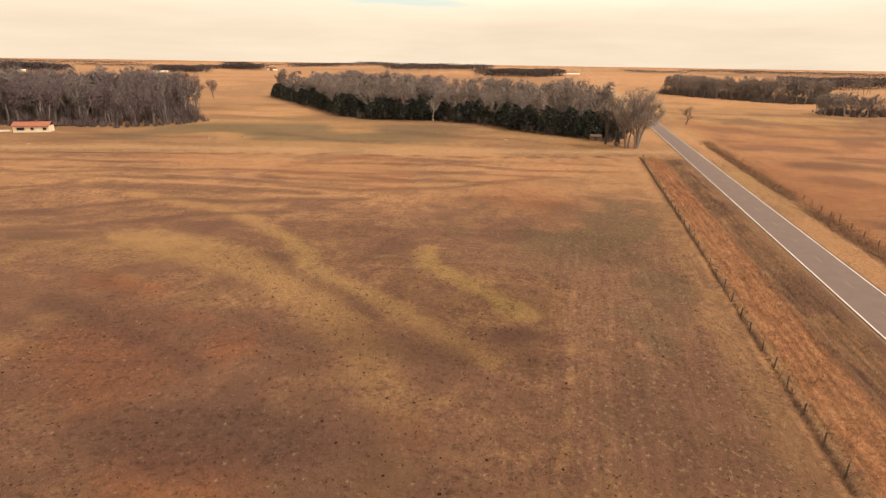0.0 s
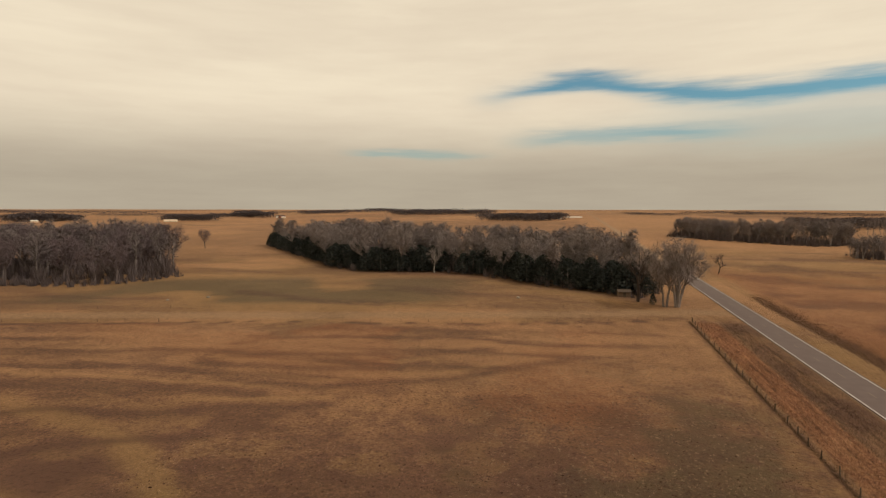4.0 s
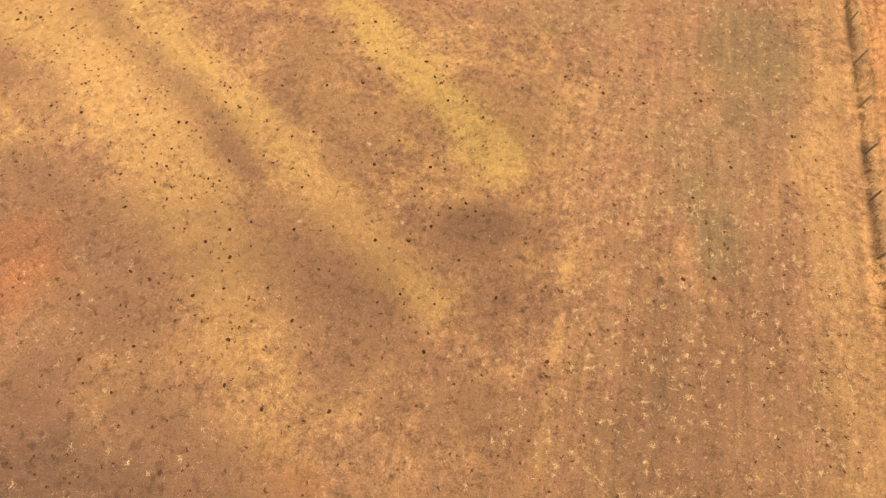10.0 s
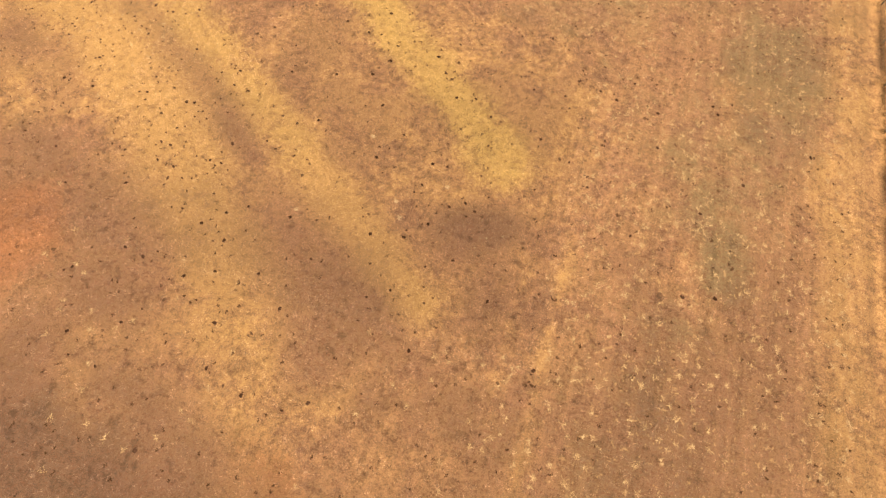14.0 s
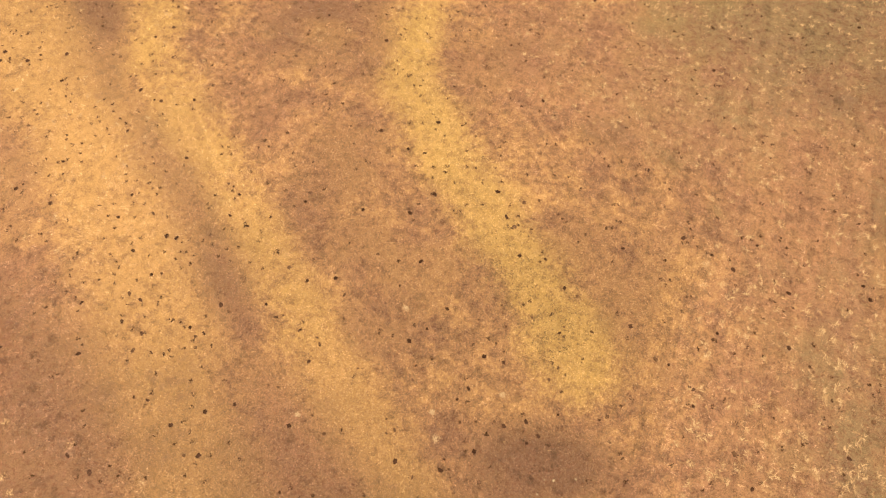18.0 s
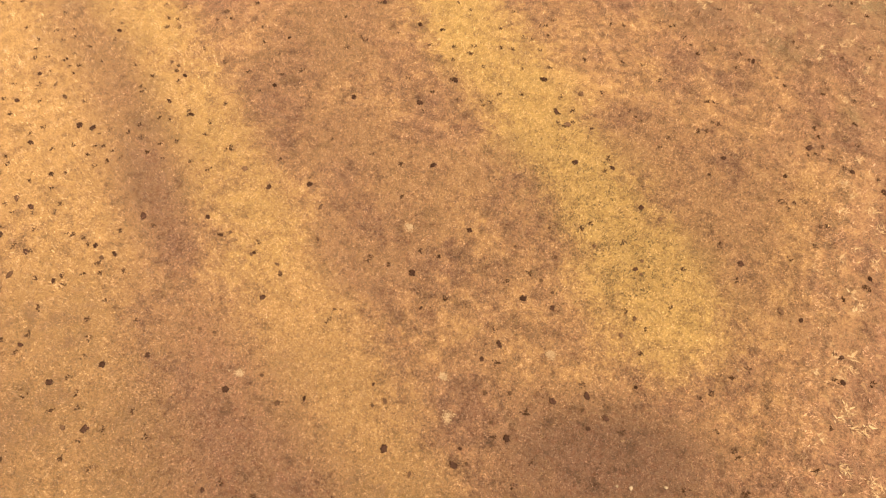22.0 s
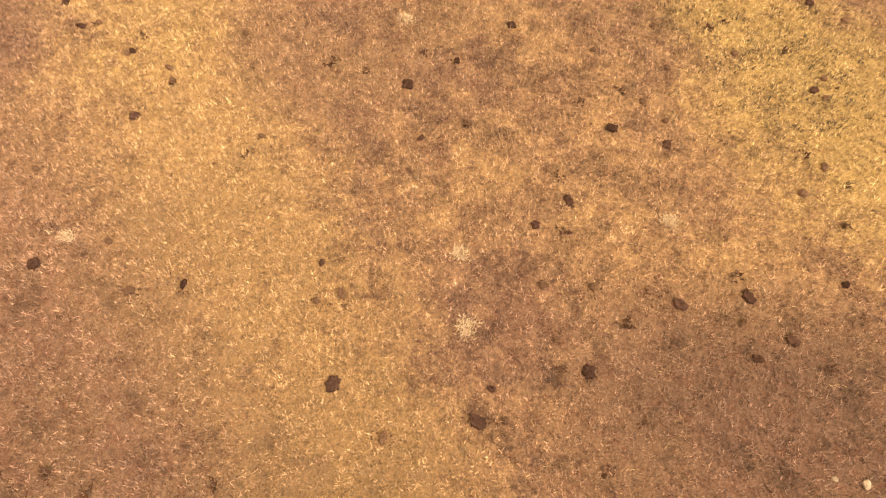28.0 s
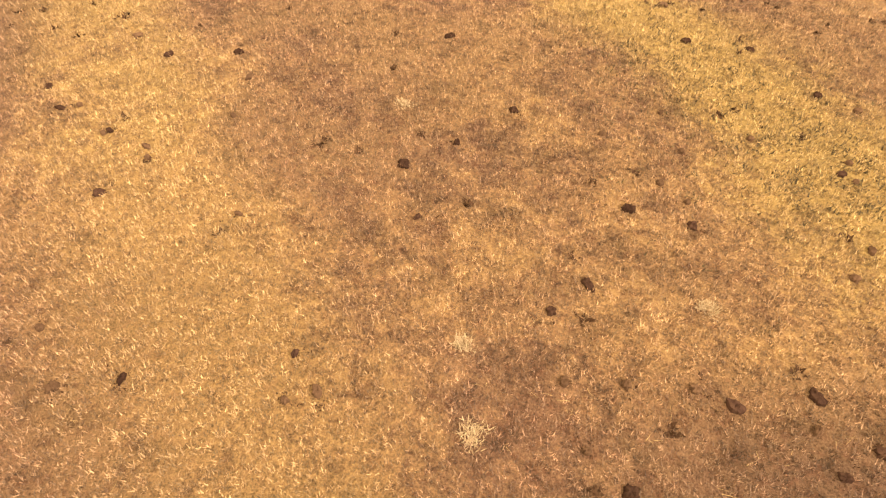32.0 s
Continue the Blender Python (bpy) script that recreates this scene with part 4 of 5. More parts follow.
for k in range(170):
    (x, y), _ = along(WOOD_FRONT, 0.96 * rnd.random())
    d = 25 + 75 * rnd.random()
    if x + AWAY[0] * d < -22:
        far_spots.append((x + AWAY[0] * d, y + AWAY[1] * d, rnd.uniform(1.0, 1.45), rnd.uniform(0, 6.28)))
joined_trees("tree_crowns", FAR_CROWN, far_spots, "leafless grey-brown crowns of trees deep in the woods")
joined_trees("tree_trunks", FAR_TRUNK, far_spots, "grey trunks and limbs of trees deep in the woods")
brush_spots = []
for line, ax, ay, n, deep in ((GROVE_FRONT, -0.72, 0.69, 900, 70), (WOOD_FRONT, 0.62, 0.785, 500, 60), (ROW_EAST, 0.6, 0.8, 260, 40)):
    for k in range(n):
        (x, y), _ = along(line, rnd.random())
        d = -1 + deep * rnd.random() ** 1.3
        if x + ax * d < -16 or line is ROW_EAST:
            brush_spots.append((x + ax * d, y + ay * d, rnd.uniform(0.6, 1.5), rnd.uniform(0, 6.28)))
for k in range(120):
    brush_spots.append((rnd.uniform(132, 250), rnd.uniform(384, 430), rnd.uniform(0.7, 1.3), rnd.uniform(0, 6.28)))
thicket_spots = []
for line, ax, ay, n, deep in ((GROVE_FRONT, -0.72, 0.69, 520, 90), (WOOD_FRONT, 0.62, 0.785, 420, 80), (ROW_EAST, 0.6, 0.8, 260, 45)):
    for k in range(n):
        (x, y), _ = along(line, rnd.random())
        d = 4 + deep * rnd.random()
        if x + ax * d < -20 or line is ROW_EAST:
            thicket_spots.append((x + ax * d, y + ay * d, rnd.uniform(0.7, 1.35), rnd.uniform(0, 6.28)))
for k in range(110):
    thicket_spots.append((rnd.uniform(130, 250), rnd.uniform(384, 428), rnd.uniform(0.6, 1.0), rnd.uniform(0, 6.28)))
joined_trees("brush", THICKET, thicket_spots, "tall leafless saplings filling the wood between the trees", "brush")
joined_trees("brush", BRUSH, brush_spots, "leafless brown undergrowth beneath the trees", "brush")
for k in range(14):
    s = (k + rnd.random()) / 14
    plant("cedar_tree", rnd.choice(CEDAR), 57 + 110 * s, 640 - 130 * s, rnd.uniform(0.6, 0.9), rnd.uniform(0, 360), "small dark cedar under the tree row", "cedars under the tree row")
# single trees
COTTON = bare_tree_meshes(77, 25, 0.46, 5, 4000, trunks=5, bark=MAT_BARK, fill=17000, crown_r=0.43, crown_z=(0.22, 1.0), fine=0.02)
plant("cottonwood_tree", COTTON, -15.6, 179.0, 1.0, 20, "tall leafless cottonwood with several trunks and a round crown")
COTTON_B = bare_tree_meshes(78, 21, 0.46, 5, 3000, trunks=2, fill=6000, crown_r=0.34, fine=0.02)
plant("cottonwood_tree", COTTON_B, -19.4, 178.6, 0.95, 130, "tall leafless cottonwood with two trunks beside the lane")
GNARLED = bare_tree_meshes(81, 24, 0.85, 4, 500, trunks=2, bark=MAT_DARK_BARK)
plant("cottonwood_tree", GNARLED, -27.5, 188.0, 1.0, 250, "tall gnarled old cottonwood with dark bare limbs")
plant("cedar_tree", CEDAR[0], -23.1, 181.5, 0.6, 0, "small dark cedar beside the lane")
LONE = bare_tree_meshes(96, 9.5, 1.0, 4, 500, lean=0.12, bark=MAT_DARK_BARK, twig=MAT_BRUSH)
plant("dead_tree", LONE, 21.6, 286.0, 1.2, 40, "gnarled leafless tree alone beside the highway")
PALE = bare_tree_meshes(95, 14, 0.6, 4, 500, bark=MAT_PALE_BARK, fill=2500, crown_r=0.34)
plant("bare_tree", PALE, -120.5, 253.0, 1.0, 60, "pale-barked leafless tree before the dark cedars")
plant("bare_tree", REDDISH[1], -343, 370, 0.95, 30, "leafless round tree alone in the straw field")

# ---- house ----


def box(bm, x0, x1, y0, y1, z0, z1):
    v = [bm.verts.new((x, y, z)) for z in (z0, z1) for x, y in ((x0, y0), (x1, y0), (x1, y1), (x0, y1))]
    for f in ((3, 2, 1, 0), (4, 5, 6, 7), (0, 1, 5, 4), (1, 2, 6, 5), (2, 3, 7, 6), (3, 0, 4, 7)):
        bm.faces.new([v[k] for k in f])


def block(name, dims, mat, parent, label=""):
    bm = bmesh.new()
    box(bm, *dims)
    return part(name, bm, mat, parent, label)


def farmhouse(x, y, turn):
    root = tagged(new("farmhouse"), "low cream farmhouse with a red roof before the bare grove", "house")
    root.matrix_basis = pose(x, y, float(height(x, y)), 0, 0, turn) @ Matrix.Diagonal((0.88, 0.9, 0.95, 1))
    block("wall", (-8, 8, -3.6, 3.6, -0.3, 2.9), MAT_HOUSE, root, "cream horizontal siding")
    bm = bmesh.new()
    prof = [(-4.3, 2.75), (0, 4.5), (4.3, 2.75), (4.3, 2.95), (0, 4.72), (-4.3, 2.95)]
    rings = [[bm.verts.new((px, py, pz)) for py, pz in prof] for px in (-8.6, 8.6)]
    for k in range(6):
        bm.faces.new((rings[0][k], rings[0][(k + 1) % 6], rings[1][(k + 1) % 6], rings[1][k]))
    bm.faces.new(rings[0][::-1])
    bm.faces.new(rings[1])
    roof = part("roof", bm, MAT_ROOF, root, "faded red shingle roof")
    block("chimney", (1.4, 2.1, -0.4, 0.4, 4.2, 5.3), MAT_ROOF, roof)
    for wx, ww in ((-4.6, 3.4), (0.6, 1.4), (6.2, 1.6)):
        w = block("window", (wx - ww / 2, wx + ww / 2, -3.68, -3.58, 1.0, 2.25), MAT_DARKGLASS, root)
        block("window_frame", (wx - ww / 2 - 0.1, wx + ww / 2 + 0.1, -3.72, -3.66, 0.88, 1.0), MAT_WHITE, w)
    block("door", (2.6, 3.5, -3.68, -3.58, 0.05, 2.1), MAT_WHITE, root)
    return root


farmhouse(-280.5, 144, 27)
low_wall = block("garden_wall", (-6.5, 6.5, -0.15, 0.15, -0.3, 0.75), MAT_WHITE, None)
low_wall.matrix_basis = pose(-295, 137.5, float(height(-295, 137.5)), 0, 0, 27)
tagged(low_wall, "low whitewashed garden wall beside the farmhouse", "wall")


def small_shed(x, y, turn, dims, label, wall, roof):
    root = tagged(new("shed"), label, "shed")
    root.matrix_basis = pose(x, y, float(height(x, y)), 0, 0, turn)
    w, d, h = dims
    block("wall", (-w / 2, w / 2, -d / 2, d / 2, -0.3, h), wall, root)
    bm = bmesh.new()
    a = [bm.verts.new(p) for p in ((-w / 2 - 0.3, -d / 2 - 0.3, h), (w / 2 + 0.3, -d / 2 - 0.3, h), (w / 2 + 0.3, d / 2 + 0.3, h), (-w / 2 - 0.3, d / 2 + 0.3, h), (-w / 2 - 0.3, 0, h + d * 0.28), (w / 2 + 0.3, 0, h + d * 0.28))]
    for f in ((0, 1, 5, 4), (2, 3, 4, 5), (0, 4, 3), (1, 2, 5), (3, 2, 1, 0)):
        bm.faces.new([a[k] for k in f])
    part("roof", bm, roof, root)
    block("door", (-0.5, 0.5, -d / 2 - 0.06, -d / 2 + 0.02, 0, min(2.0, h - 0.2)), MAT_POST, root)
    return root


small_shed(-184, 274, 30, (7, 4, 2.2), "weathered low shed at the edge of the wood", MAT_POST, MAT_SHOULDER)
small_shed(-31.5, 199, 10, (4.5, 3, 1.9), "small weathered shed under the trees", MAT_SHOULDER, MAT_POST)


def boulder(x, y, r, seed):
    rnd2 = random.Random(seed)
    bm = bmesh.new()
    bmesh.ops.create_icosphere(bm, subdivisions=2, radius=r)
    for v in bm.verts:
        v.co *= rnd2.uniform(0.8, 1.15)
        v.co.z *= 0.6
    ob = part("boulder", bm, MAT_STONE)
    ob.matrix_basis = pose(x, y, float(height(x, y)) + 0.25 * r, 0, 0, 40 * seed)
    tagged(ob, "pale weathered boulder lying in the green meadow", "boulder", "boulders in the meadow")


for k, (x, y) in enumerate(((-193.5, 148.0), (-183.0, 156.5), (-70.5, 186.0), (-248.0, 112.0))):
    boulder(x, y, 0.55 + 0.12 * (k % 3), k)

# ---- far woods: belts that nobody could count ----


def belt(line, wide, tall, count, mat, label):
    count = int(count * 11)
    rs = np.random.RandomState(int(abs(line[0][0]) + line[0][1]) % 9999)
    seg = [math.dist(a, b) for a, b in zip(line, line[1:])]
    pick = rs.choice(len(seg), count, p=np.array(seg) / sum(seg))
    t = rs.rand(count)
    a, b = np.array(line)[pick], np.array(line)[pick + 1]
    c = a + (b - a) * t[:, None] + rs.uniform(-wide / 2, wide / 2, (count, 2))
    z = height(c[:, 0], c[:, 1])
    bumps = 0.60 + 0.35 * value_noise(c[:, 0], c[:, 1], tall * 1.6, 3)
    up = tall * bumps * np.sqrt(rs.rand(count))
    size = tall * rs.uniform(0.05, 0.12, count)
    ctr = np.c_[c, z + up]
    v = []
    for k in range(3):
        d = rs.normal(size=(count, 3))
        d /= np.linalg.norm(d, axis=1)[:, None]
        v.append(ctr + d * size[:, None])
    v = np.stack(v, 1).reshape(-1, 3)
    ob = raw_part("far_woods", v.tolist(), np.arange(3 * count).reshape(-1, 3).tolist(), mat)
    return tagged(ob, label, "woods", kind="stuff")


BELT = "dark line of distant leafless woods on the plain"
belt([(-1194, 883), (-1174, 941), (-1114, 968)], 40, 21, 900, MAT_BELT, BELT)
belt([(-869, 613), (-851, 620)], 16, 9, 120, MAT_BELT, BELT)
belt([(-1557, 1460), (-1460, 1516), (-1359, 1573)], 30, 11, 350, MAT_BELT, BELT)
belt([(-943, 1044), (-894, 1066), (-853, 1085)], 36, 17, 800, MAT_BELT, BELT)
belt([(-1035, 1337), (-1033, 1426), (-1039, 1522)], 30, 15, 600, MAT_BELT, BELT)
belt([(-1016, 1436), (-936, 1387), (-898, 1406)], 40, 22, 700, MAT_BELT, BELT)
belt([(-1455, 2426), (-1403, 2465)], 40, 9, 200, MAT_BELT, BELT)
belt([(-1121, 2009), (-1116, 2199), (-1109, 2422)], 60, 18, 900, MAT_BELT, BELT)
belt([(-1193, 2620), (-1168, 2950), (-1038, 3053)], 90, 18, 700, MAT_BELT, BELT)
belt([(-706, 1948), (-570, 2179), (-405, 2278)], 80, 24, 1600, MAT_BELT, BELT)
belt([(-261, 1286), (-169, 1267), (-92, 1404)], 50, 21, 1300, MAT_BELT, BELT)
belt([(146, 2334), (213, 2173), (314, 2085)], 70, 12, 500, MAT_BELT, BELT)
belt([(385, 2518), (619, 2682), (750, 2283), (870, 1958)], 80, 15, 1300, MAT_BELT, BELT)
belt([(538, 2344), (611, 2323)], 40, 10, 200, MAT_BELT, BELT)
belt([(313, 1028), (316, 905), (471, 1066), (760, 1150)], 50, 20, 1500, MAT_BELT, BELT)
belt([(-1478, 3698), (-1049, 3010), (-512, 2924)], 120, 22, 900, MAT_BELT, BELT)
belt([(-2758, 1978), (-2167, 1806), (-1674, 1849)], 120, 18, 1000, MAT_BELT, BELT)
belt([(886, 1634), (1478, 1806), (2266, 1892)], 120, 20, 1200, MAT_BELT, BELT)
for x, y, turn, dims, text, wall, roof in (
        (-872, 1400, 20, (12, 8, 5), "white farmhouse far off among the fields", MAT_WHITE, MAT_POST),
        (-845, 1372, 60, (16, 9, 6), "red barn of the distant farm", MAT_ROOF, MAT_POST),
        (-825, 1345, 10, (10, 6, 3), "pale machine shed of the distant farm", MAT_HOUSE, MAT_WHITE),
        (-98, 1560, 0, (14, 9, 5), "pale farm building beside the distant woods", MAT_WHITE, MAT_POST),
        (-60, 1750, 0, (48, 8, 1.6), "long low pale building on the far plain", MAT_WHITE, MAT_WHITE),
        (-1150, 905, 30, (13, 7, 3), "pale shed before the distant trees", MAT_HOUSE, MAT_WHITE),
        (-905, 1010, 25, (26, 8, 2.4), "long pale livestock shed on the plain", MAT_HOUSE, MAT_HOUSE)):
    small_shed(x, y, turn, dims, text, wall, roof)

# ---- pasture: dung, weeds and stones ----


def pat_mesh(seed, r, mat):
    """A dried pat with a ragged rim and a hummocky top."""
    rnd2 = random.Random(seed)
    bm = bmesh.new()
    n = 20
    a0, squash = rnd2.uniform(0, 6.28), rnd2.uniform(0.72, 1.0)
    rings = []
    for share, lift in ((1.0, -0.02), (0.86, 0.035), (0.45, 0.06)):
        ring = []
        for k in range(n):
            a = 6.283 * k / n
            d = r * share * (1 + 0.14 * math.sin(2 * a + a0) + 0.10 * math.sin(5 * a + 2 * a0)) * (rnd2.uniform(0.74, 1.16) if share > 0.8 else rnd2.uniform(0.7, 1.2))
            ring.append(bm.verts.new((d * math.cos(a), d * squash * math.sin(a), lift + rnd2.uniform(-0.008, 0.018) * (share < 1))))
        rings.append(ring)
    top = bm.verts.new((0.01, 0.01, rnd2.uniform(0.03, 0.06)))
    for k in range(n):
        m = (k + 1) % n
        for outer, inner in zip(rings, rings[1:]):
            bm.faces.new((outer[k], outer[m], inner[m], inner[k]))
        bm.faces.new((rings[2][k], rings[2][m], top))
    me = bpy.data.meshes.new("dung_pat")
    bm.to_mesh(me)
    bm.free()
    me.materials.append(mat)
    return me


PATS = [pat_mesh(k, 0.15, MAT_DUNG if k < 6 else MAT_DUNG_OLD) for k in range(9)]
NEAR_PATS = [(-61.2, -0.0), (-60.6, -3.7), (-54.2, -3.2), (-51.7, -2.7), (-50.3, -1.1), (-51.8, 2.0), (-50.4, 4.2), (-54.7, 6.0), (-49.2, 0.8), (-48.1, 1.5), (-51.6, 4.1), (-47.2, 1.0), (-47.7, 0.4), (-50.6, 4.8), (-51.2, 5.1), (-52.2, 1.2), (-51.0, -0.8), (-58.3, 0.7), (-55.4, 4.4), (-47.5, 9.8), (-47.3, 5.1), (-51.7, -2.1), (-53.0, -3.6), (-59.6, -2.7), (-57.7, -2.8), (-62.8, -2.1), (-62.2, -2.0), (-64.3, 1.7), (-61.1, 1.2), (-47.7, 7.6)]
BAND_PATS = [(-82.5, 13.7), (-75.9, 9.7), (-70.6, 6.8), (-65.3, 2.2), (-65.1, 4.9), (-63.6, 4.5), (-62.0, 5.3), (-66.3, 9.5), (-62.4, 10.3), (-75.3, 2.3), (-73.2, 1.3), (-73.8, -0.3), (-72.9, -0.4), (-76.3, -1.9), (-77.8, 5.8), (-73.8, 4.0), (-73.1, 4.1), (-75.6, 5.1), (-69.0, -0.8), (-68.0, -0.8), (-71.6, -2.2), (-69.6, -2.8), (-71.5, -3.3), (-64.1, -3.8), (-69.8, -10.0), (-64.6, -7.0), (-71.5, -9.7), (-58.4, 13.1), (-60.3, 15.9), (-61.5, 15.8), (-53.4, 13.3), (-50.1, 11.4), (-51.7, 11.0), (-48.4, 10.0), (-57.4, 8.3), (-56.1, 3.3), (-43.9, 9.2), (-42.0, 7.8), (-37.4, 17.8), (-36.0, 14.3), (-35.0, 15.2), (-39.5, 6.9), (-63.9, 16.6), (-59.4, 11.2)]
FIELD_PATS = [(-30.9, -1.0), (-22.0, 14.7), (-48.6, -7.2), (-68.6, -15.0), (-66.1, -10.5), (-74.4, -12.3), (-27.6, 2.4), (-28.6, -0.4), (-60.9, -8.7), (-58.3, -10.7), (-52.7, -8.0), (-61.0, 4.5), (-42.1, 16.4), (-38.8, 10.8), (-47.6, -3.4), (-49.4, -4.5), (-65.5, -4.8), (-74.5, -4.7), (-85.6, 3.3), (-92.3, 12.9), (-34.5, 11.6), (-44.3, -5.7), (-48.5, -10.8), (-58.2, -17.1), (-68.6, -18.3), (-71.9, -16.7)]
NEAR_CLODS = [(-63.98, 1.96), (-62.62, 1.42), (-62.55, 1.54), (-61.39, 1.47), (-60.37, 3.1), (-58.54, -3.35), (-55.57, -1.31), (-55.26, -2.02), (-54.9, -1.69), (-55.17, 2.1), (-51.61, 0.07), (-50.75, 0.44), (-49.78, 0.83), (-48.07, 0.95), (-51.28, -2.48), (-47.59, 4.24), (-46.51, 2.54), (-47.57, 7.01), (-49.7, 7.44), (-51.0, 6.3), (-51.67, 7.46), (-52.69, 6.08), (-47.84, 7.14)]
rnd = random.Random(5)
FRESH = 12
places = [(p, rnd.uniform(0.75, 1.0) if k < FRESH else rnd.uniform(0.45, 0.75), 0 if k < FRESH or k % 3 == 0 else 3) for k, p in enumerate(NEAR_PATS)]
places += [(p, rnd.uniform(0.7, 1.1), rnd.choice((0, 0, 0, 3))) for p in BAND_PATS + FIELD_PATS]
places += [(p, rnd.uniform(0.4, 0.75), rnd.choice((0, 3, 3))) for p in NEAR_CLODS]
spots = [(rnd.uniform(-104, -22), rnd.uniform(-40, 48)) for _ in range(2600)]
cov = cover(np.array([p[0] for p in spots]), np.array([p[1] for p in spots]))
for p, st in zip(spots, cov["straw"]):
    if len(places) < 298 and not (-66 < p[0] < -44 and -6 < p[1] < 12) and rnd.random() < 0.03 + 0.22 * st:
        places.append((p, rnd.uniform(0.5, 1.1), rnd.choice((0, 0, 3))))
for (x, y), size, old in places:
    ob = new("dung_pat", PATS[rnd.randrange(6) if not old else 6 + rnd.randrange(3)])
    ob.matrix_basis = pose(x, y, float(height(x, y)) + 0.022, 0, 0, rnd.uniform(0, 360)) @ Matrix.Diagonal((size, size * rnd.uniform(0.75, 1.1), 1, 1))
    tagged(ob, "dry dark brown cow pat on the grass", "dung", "cow pats in the pasture")


def tufts(name, x, y, blades, long0, long1, wide, lift, mat, label, category, seed, covered=True, spread_r=0.05):
    """Clumps of bent blades at the places x, y, all in one mesh."""
    rs = np.random.RandomState(seed)
    n = len(x) * blades
    bx = np.repeat(x, blades) + rs.normal(0, spread_r, n)
    by = np.repeat(y, blades) + rs.normal(0, spread_r, n)
    bz = height(bx, by) - 0.01
    a = rs.uniform(0, 2 * np.pi, n)
    el = np.radians(rs.uniform(lift[0], lift[1], n))
    ln = rs.uniform(long0, long1, n)
    d = np.c_[np.cos(a) * np.cos(el), np.sin(a) * np.cos(el), np.sin(el)] * ln[:, None]
    w = wide * rs.uniform(0.6, 1.3, n)
    s = np.c_[-np.sin(a) * w, np.cos(a) * w, np.zeros(n)]
    base = np.c_[bx, by, bz]
    v = np.empty((n, 3, 3), np.float32)
    v[:, 0], v[:, 1], v[:, 2] = base + s, base - s, base + d
    me = bpy.data.meshes.new(name)
    me.vertices.add(3 * n)
    me.vertices.foreach_set("co", v.ravel())
    me.loops.add(3 * n)
    me.loops.foreach_set("vertex_index", np.arange(3 * n, dtype=np.int32))
    me.polygons.add(n)
    me.polygons.foreach_set("loop_start", np.arange(0, 3 * n, 3, dtype=np.int32))
    me.polygons.foreach_set("loop_total", np.full(n, 3, np.int32))
    me.materials.append(mat)
    me.update(calc_edges=True)
    if covered:
        for key, values in (*cover(x, y).items(), ("tuft", rs.rand(len(x)))):
            me.attributes.new(key, "FLOAT", "POINT").data.foreach_set("value", np.ascontiguousarray(np.repeat(values, 3 * blades), dtype=np.float32))
    return tagged(new(name, me), label, category, kind="stuff")


rs = np.random.RandomState(4)


def outside_near(n, x0, x1, y0, y1):
    """Random places in a field but for the stretch with fine grass."""
    x, y = rs.uniform(x0, x1, n), rs.uniform(y0, y1, n)
    keep = ~((x > -79) & (x < -41) & (y > -9) & (y < 22))
    return x[keep], y[keep]


N = 125000
x, y = rs.uniform(-68, -41, N), rs.uniform(-8.5, 15, N)
clear = np.ones(N, bool)
for px, py in NEAR_PATS + NEAR_CLODS:
    clear &= np.hypot(x - px, y - py) > 0.15
tufts("grass", x[clear], y[clear], 4, 0.045, 0.13, 0.009, (30, 82), MAT_SWARD, "matted dry straw-coloured grass blades", "grass", 1, spread_r=0.022)
x, y = rs.uniform(-80, -40, 62000), rs.uniform(-10, 23, 62000)
keep = ~((x > -68) & (x < -41) & (y > -8.5) & (y < 15))
tufts("grass", x[keep], y[keep], 5, 0.07, 0.2, 0.011, (25, 75), MAT_SWARD, "dry straw-coloured grass blades of the pasture", "grass", 9, spread_r=0.07)
x, y = outside_near(75000, -106, -18, -42, 50)
tufts("grass", x, y, 4, 0.12, 0.30, 0.016, (15, 60), MAT_SWARD, "dry straw-coloured grass tussocks of the pasture", "grass", 2, spread_r=0.10)
N = 16000
tufts("verge_grass", rs.uniform(-16.0, -3, N), rs.uniform(-110, 154, N), 5, 0.25, 0.6, 0.018, (40, 80), MAT_SWARD, "tall rust-coloured dry grass on the highway verge", "grass", 3, spread_r=0.15)
N = 4200
tufts("fence_grass", FENCE_X + rs.normal(0, 0.2, N), rs.uniform(-115, 154, N), 6, 0.12, 0.42, 0.02, (45, 85), MAT_FENCE_BLADE, "tall dry grass grown into the fence line", "grass", 4, covered=False, spread_r=0.12)
u, v = rs.uniform(0, 1, 460), rs.normal(0, 1, 460)
tufts("weeds", -54.5 + 7.5 * u ** 0.7 + 1.1 * v, 11.6 - 5.2 * u ** 0.7 + 1.2 * v, 9, 0.05, 0.15, 0.02, (8, 60), MAT_GREEN_WEED, "small dark olive weed clumps in the grass", "weeds", 5, covered=False, spread_r=0.10)
x, y = outside_near(9500, -104, -19, -60, 105)
keep = rs.rand(len(x)) < 0.12 + 0.8 * smooth(x + 0.3 * y, -54, -38)
tufts("pale_tussocks", x[keep], y[keep], 16, 0.12, 0.32, 0.03, (2, 35), MAT_PALE_BLADE, "pale bleached grass tussocks scattered over the pasture", "grass", 6, covered=False, spread_r=0.08)
MAT_CLOD = material("dark_clods", (0.030, 0.015, 0.009), (0.055, 0.029, 0.017), 9, 0.95, 0, 0)
x, y = rs.uniform(-104, -19, 30000), rs.uniform(-60, 80, 30000)
close = (x > -66) & (x < -44) & (y > -6) & (y < 12)
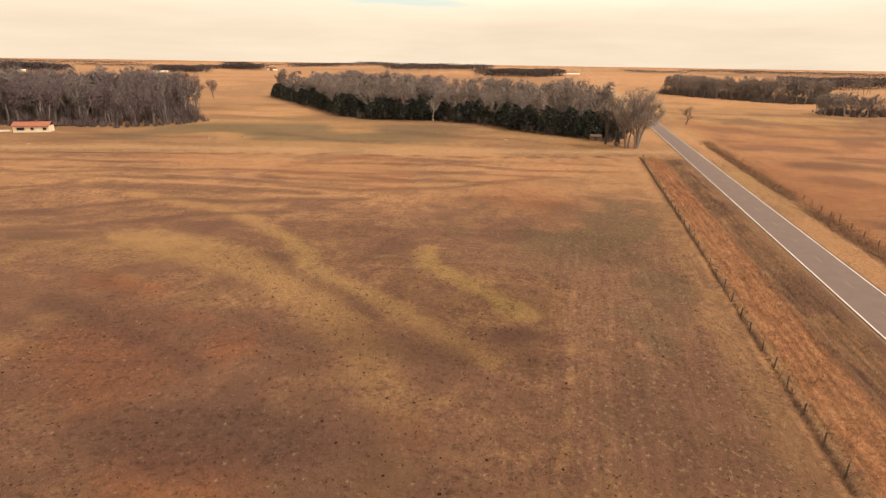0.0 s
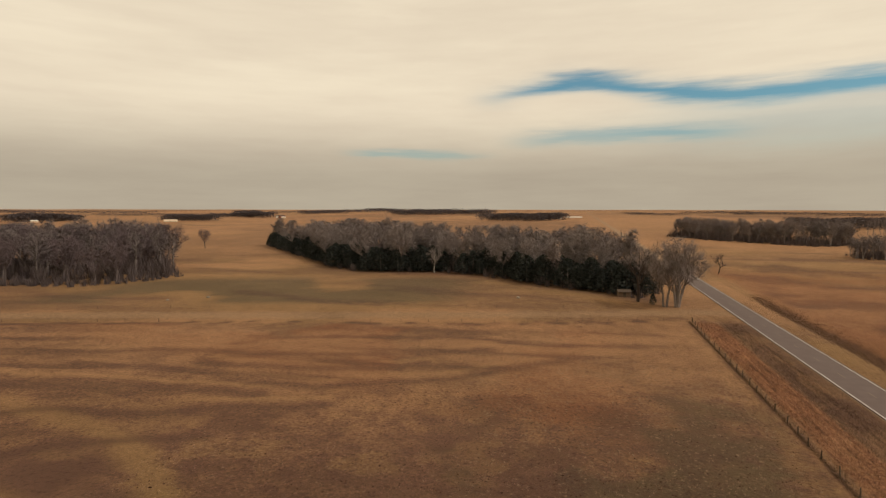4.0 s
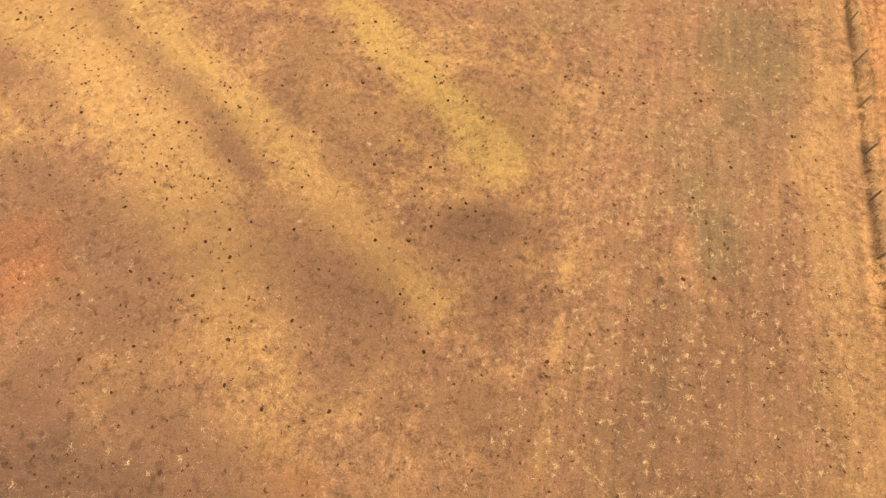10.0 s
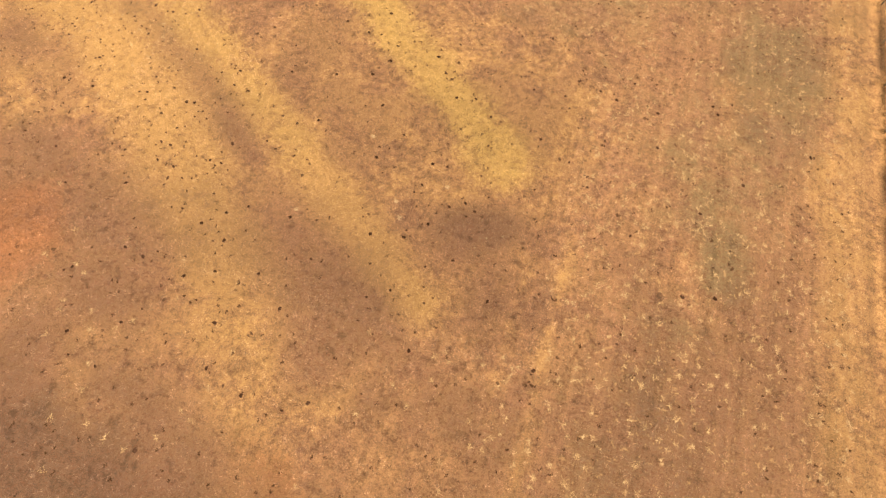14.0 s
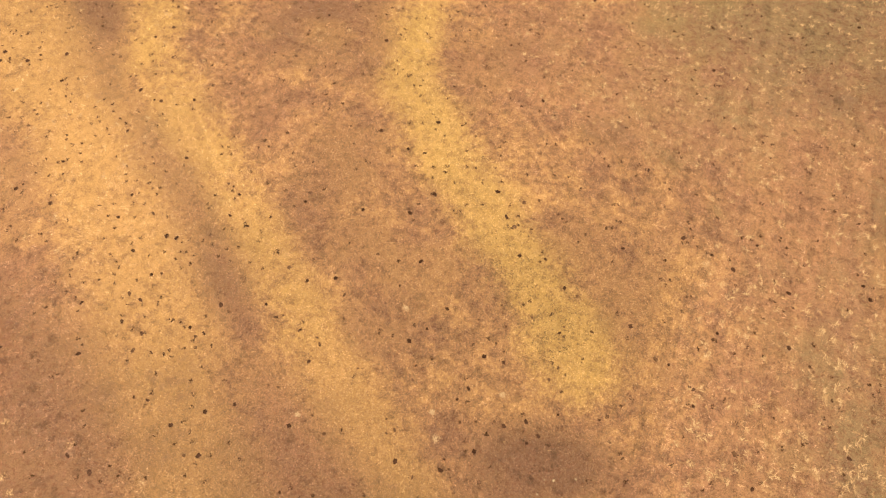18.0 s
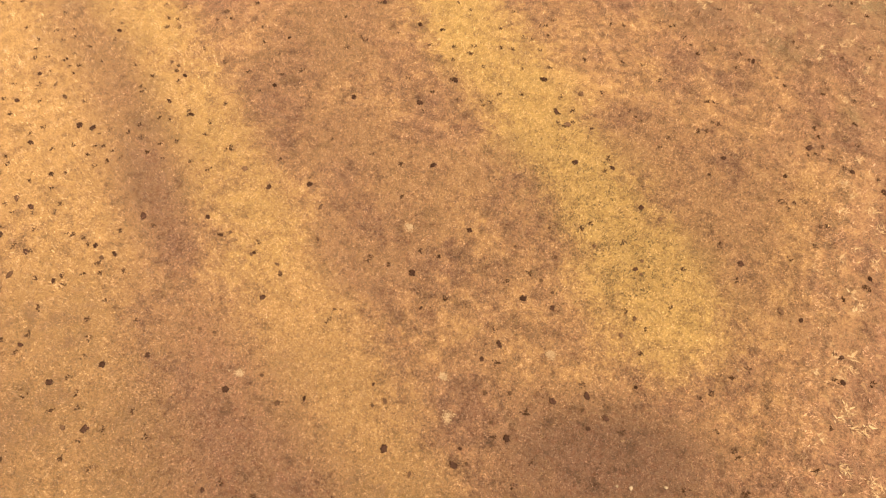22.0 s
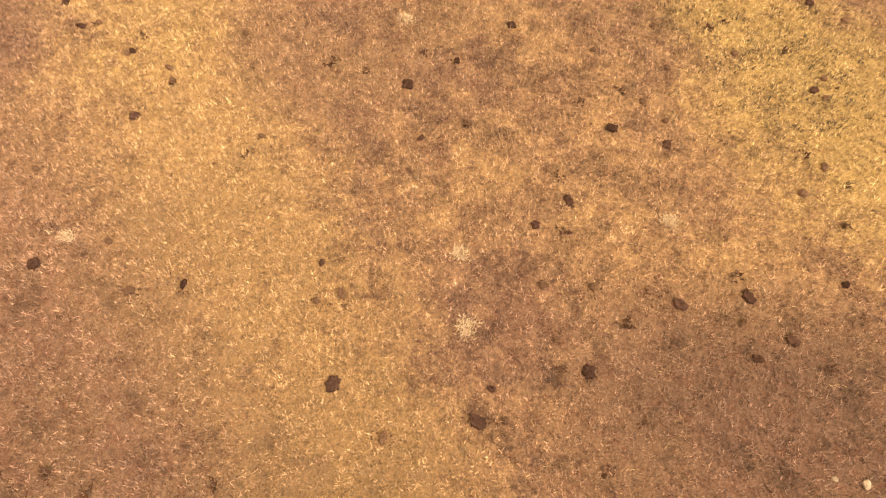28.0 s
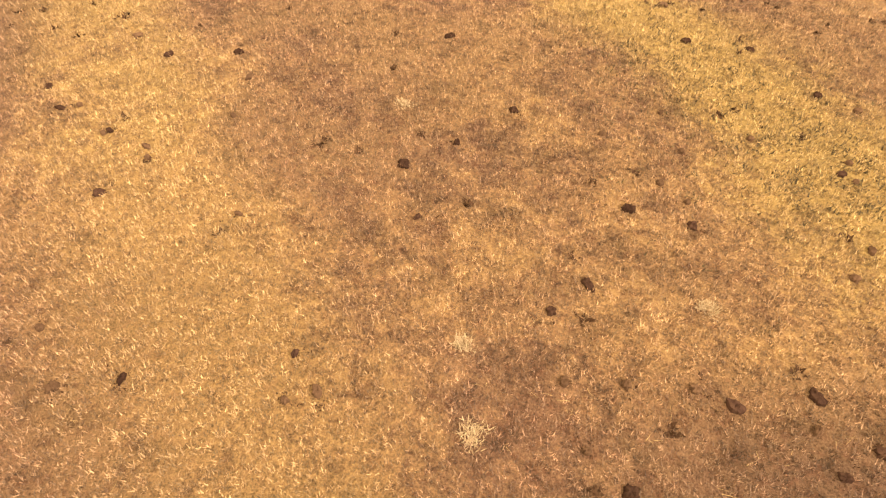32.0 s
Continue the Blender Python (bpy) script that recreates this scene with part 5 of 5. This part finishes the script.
keep = rs.rand(30000) < (0.08 + 0.17 * cover(x, y)["straw"]) * np.where(close, 0.3, 1.0)
tufts("dung_crumbs", x[keep], y[keep], 11, 0.07, 0.17, 0.055, (5, 55), MAT_CLOD, "small scattered dark dung crumbs and clods", "dung", 7, covered=False, spread_r=0.045)
N = 1100
MAT_WISP = blade_material("straw_wisps", (0.20, 0.12, 0.055), (0.29, 0.185, 0.085), (0.40, 0.27, 0.135))
tufts("straw_wisps", rs.uniform(-80, -40, N), rs.uniform(-10, 23, N), 3, 0.12, 0.26, 0.0045, (3, 30), MAT_WISP, "long pale straw wisps lying on the matted grass", "grass", 8, covered=False, spread_r=0.06)

# bleached tussocks and loose stones at the end of the walk
MAT_PEBBLE = material("dusty_stone", (0.15, 0.105, 0.07), (0.22, 0.165, 0.115), 14, 0.95, 0.4, 0.2)
for x, y in ((-52.54, -1.28), (-53.26, 0.0), (-57.07, 5.11), (-60.43, -2.97), (-49.83, 2.39)):
    tufts("pale_tussock", rs.normal(x, 0.09, 26), rs.normal(y, 0.07, 26), 9, 0.08, 0.19, 0.009, (15, 65), MAT_BLEACHED_BLADE, "small bleached grass tussock in the pasture", "grass", int(90 - x), covered=False, spread_r=0.03)
for k, (x, y) in enumerate(((-46.18, -1.03), (-46.34, -1.89), (-45.71, -0.89), (-43.09, 4.75), (-44.58, -0.38))):
    rnd2 = random.Random(70 + k)
    bm = bmesh.new()
    bmesh.ops.create_icosphere(bm, subdivisions=2, radius=0.055 + 0.015 * (k % 3))
    for v in bm.verts:
        v.co *= rnd2.uniform(0.82, 1.12)
        v.co.y *= 0.75
        v.co.z *= 0.55
    ob = part("stone", bm, MAT_PEBBLE)
    ob.matrix_basis = pose(x, y, float(height(x, y)) + 0.02, 0, 0, 50 * k)
    tagged(ob, "small pale stone lying in the dry grass", "stone", "stones in the pasture")

# crumbs broken off round the near pats, and dark clumps in the dull stretches of grass
near = np.array(NEAR_PATS + NEAR_CLODS)
pick = near[rs.randint(0, len(near), 240)]
tufts("dung_crumbs", pick[:, 0] + rs.normal(0, 0.16, 240), pick[:, 1] + rs.normal(0, 0.13, 240), 6, 0.03, 0.08, 0.022, (5, 50), MAT_CLOD, "small dung crumbs scattered round the pats", "dung", 21, covered=False, spread_r=0.03)
# dark brown stems that put the shade of tussocks into colour
MAT_SHADE_STEM = blade_material("shade_stems", (0.050, 0.026, 0.017), (0.090, 0.048, 0.029), (0.15, 0.084, 0.046))
x, y = rs.uniform(-66, -40, 15000), rs.uniform(-9, 14, 15000)
keep = rs.rand(15000) < 0.35 * (1 - np.clip(cover(x, y)["straw"], 0, 1)) * smooth(fbm(x, y, 2.2, 95), 0.36, 0.62)
tufts("dead_clumps", x[keep], y[keep], 10, 0.04, 0.12, 0.011, (10, 70), MAT_SHADE_STEM, "dark grass clumps between the straw, tussock shade in their colour", "grass", 22, covered=False, spread_r=0.055)
N = 3600
MAT_DITCH = blade_material("ditch_stems", (0.090, 0.048, 0.028), (0.15, 0.085, 0.046), (0.23, 0.135, 0.07))
y = rs.uniform(20, 215, N)
keep = rs.rand(N) < smooth(fbm(np.full(N, 17.5), y, 26, 32), 0.34, 0.58)
tufts("ditch_grass", 17.6 + rs.normal(0, 1.7, N)[keep], y[keep], 8, 0.2, 0.65, 0.03, (35, 80), MAT_DITCH, "tall brown dry grass and stems filling the ditch", "grass", 23, covered=False, spread_r=0.3)
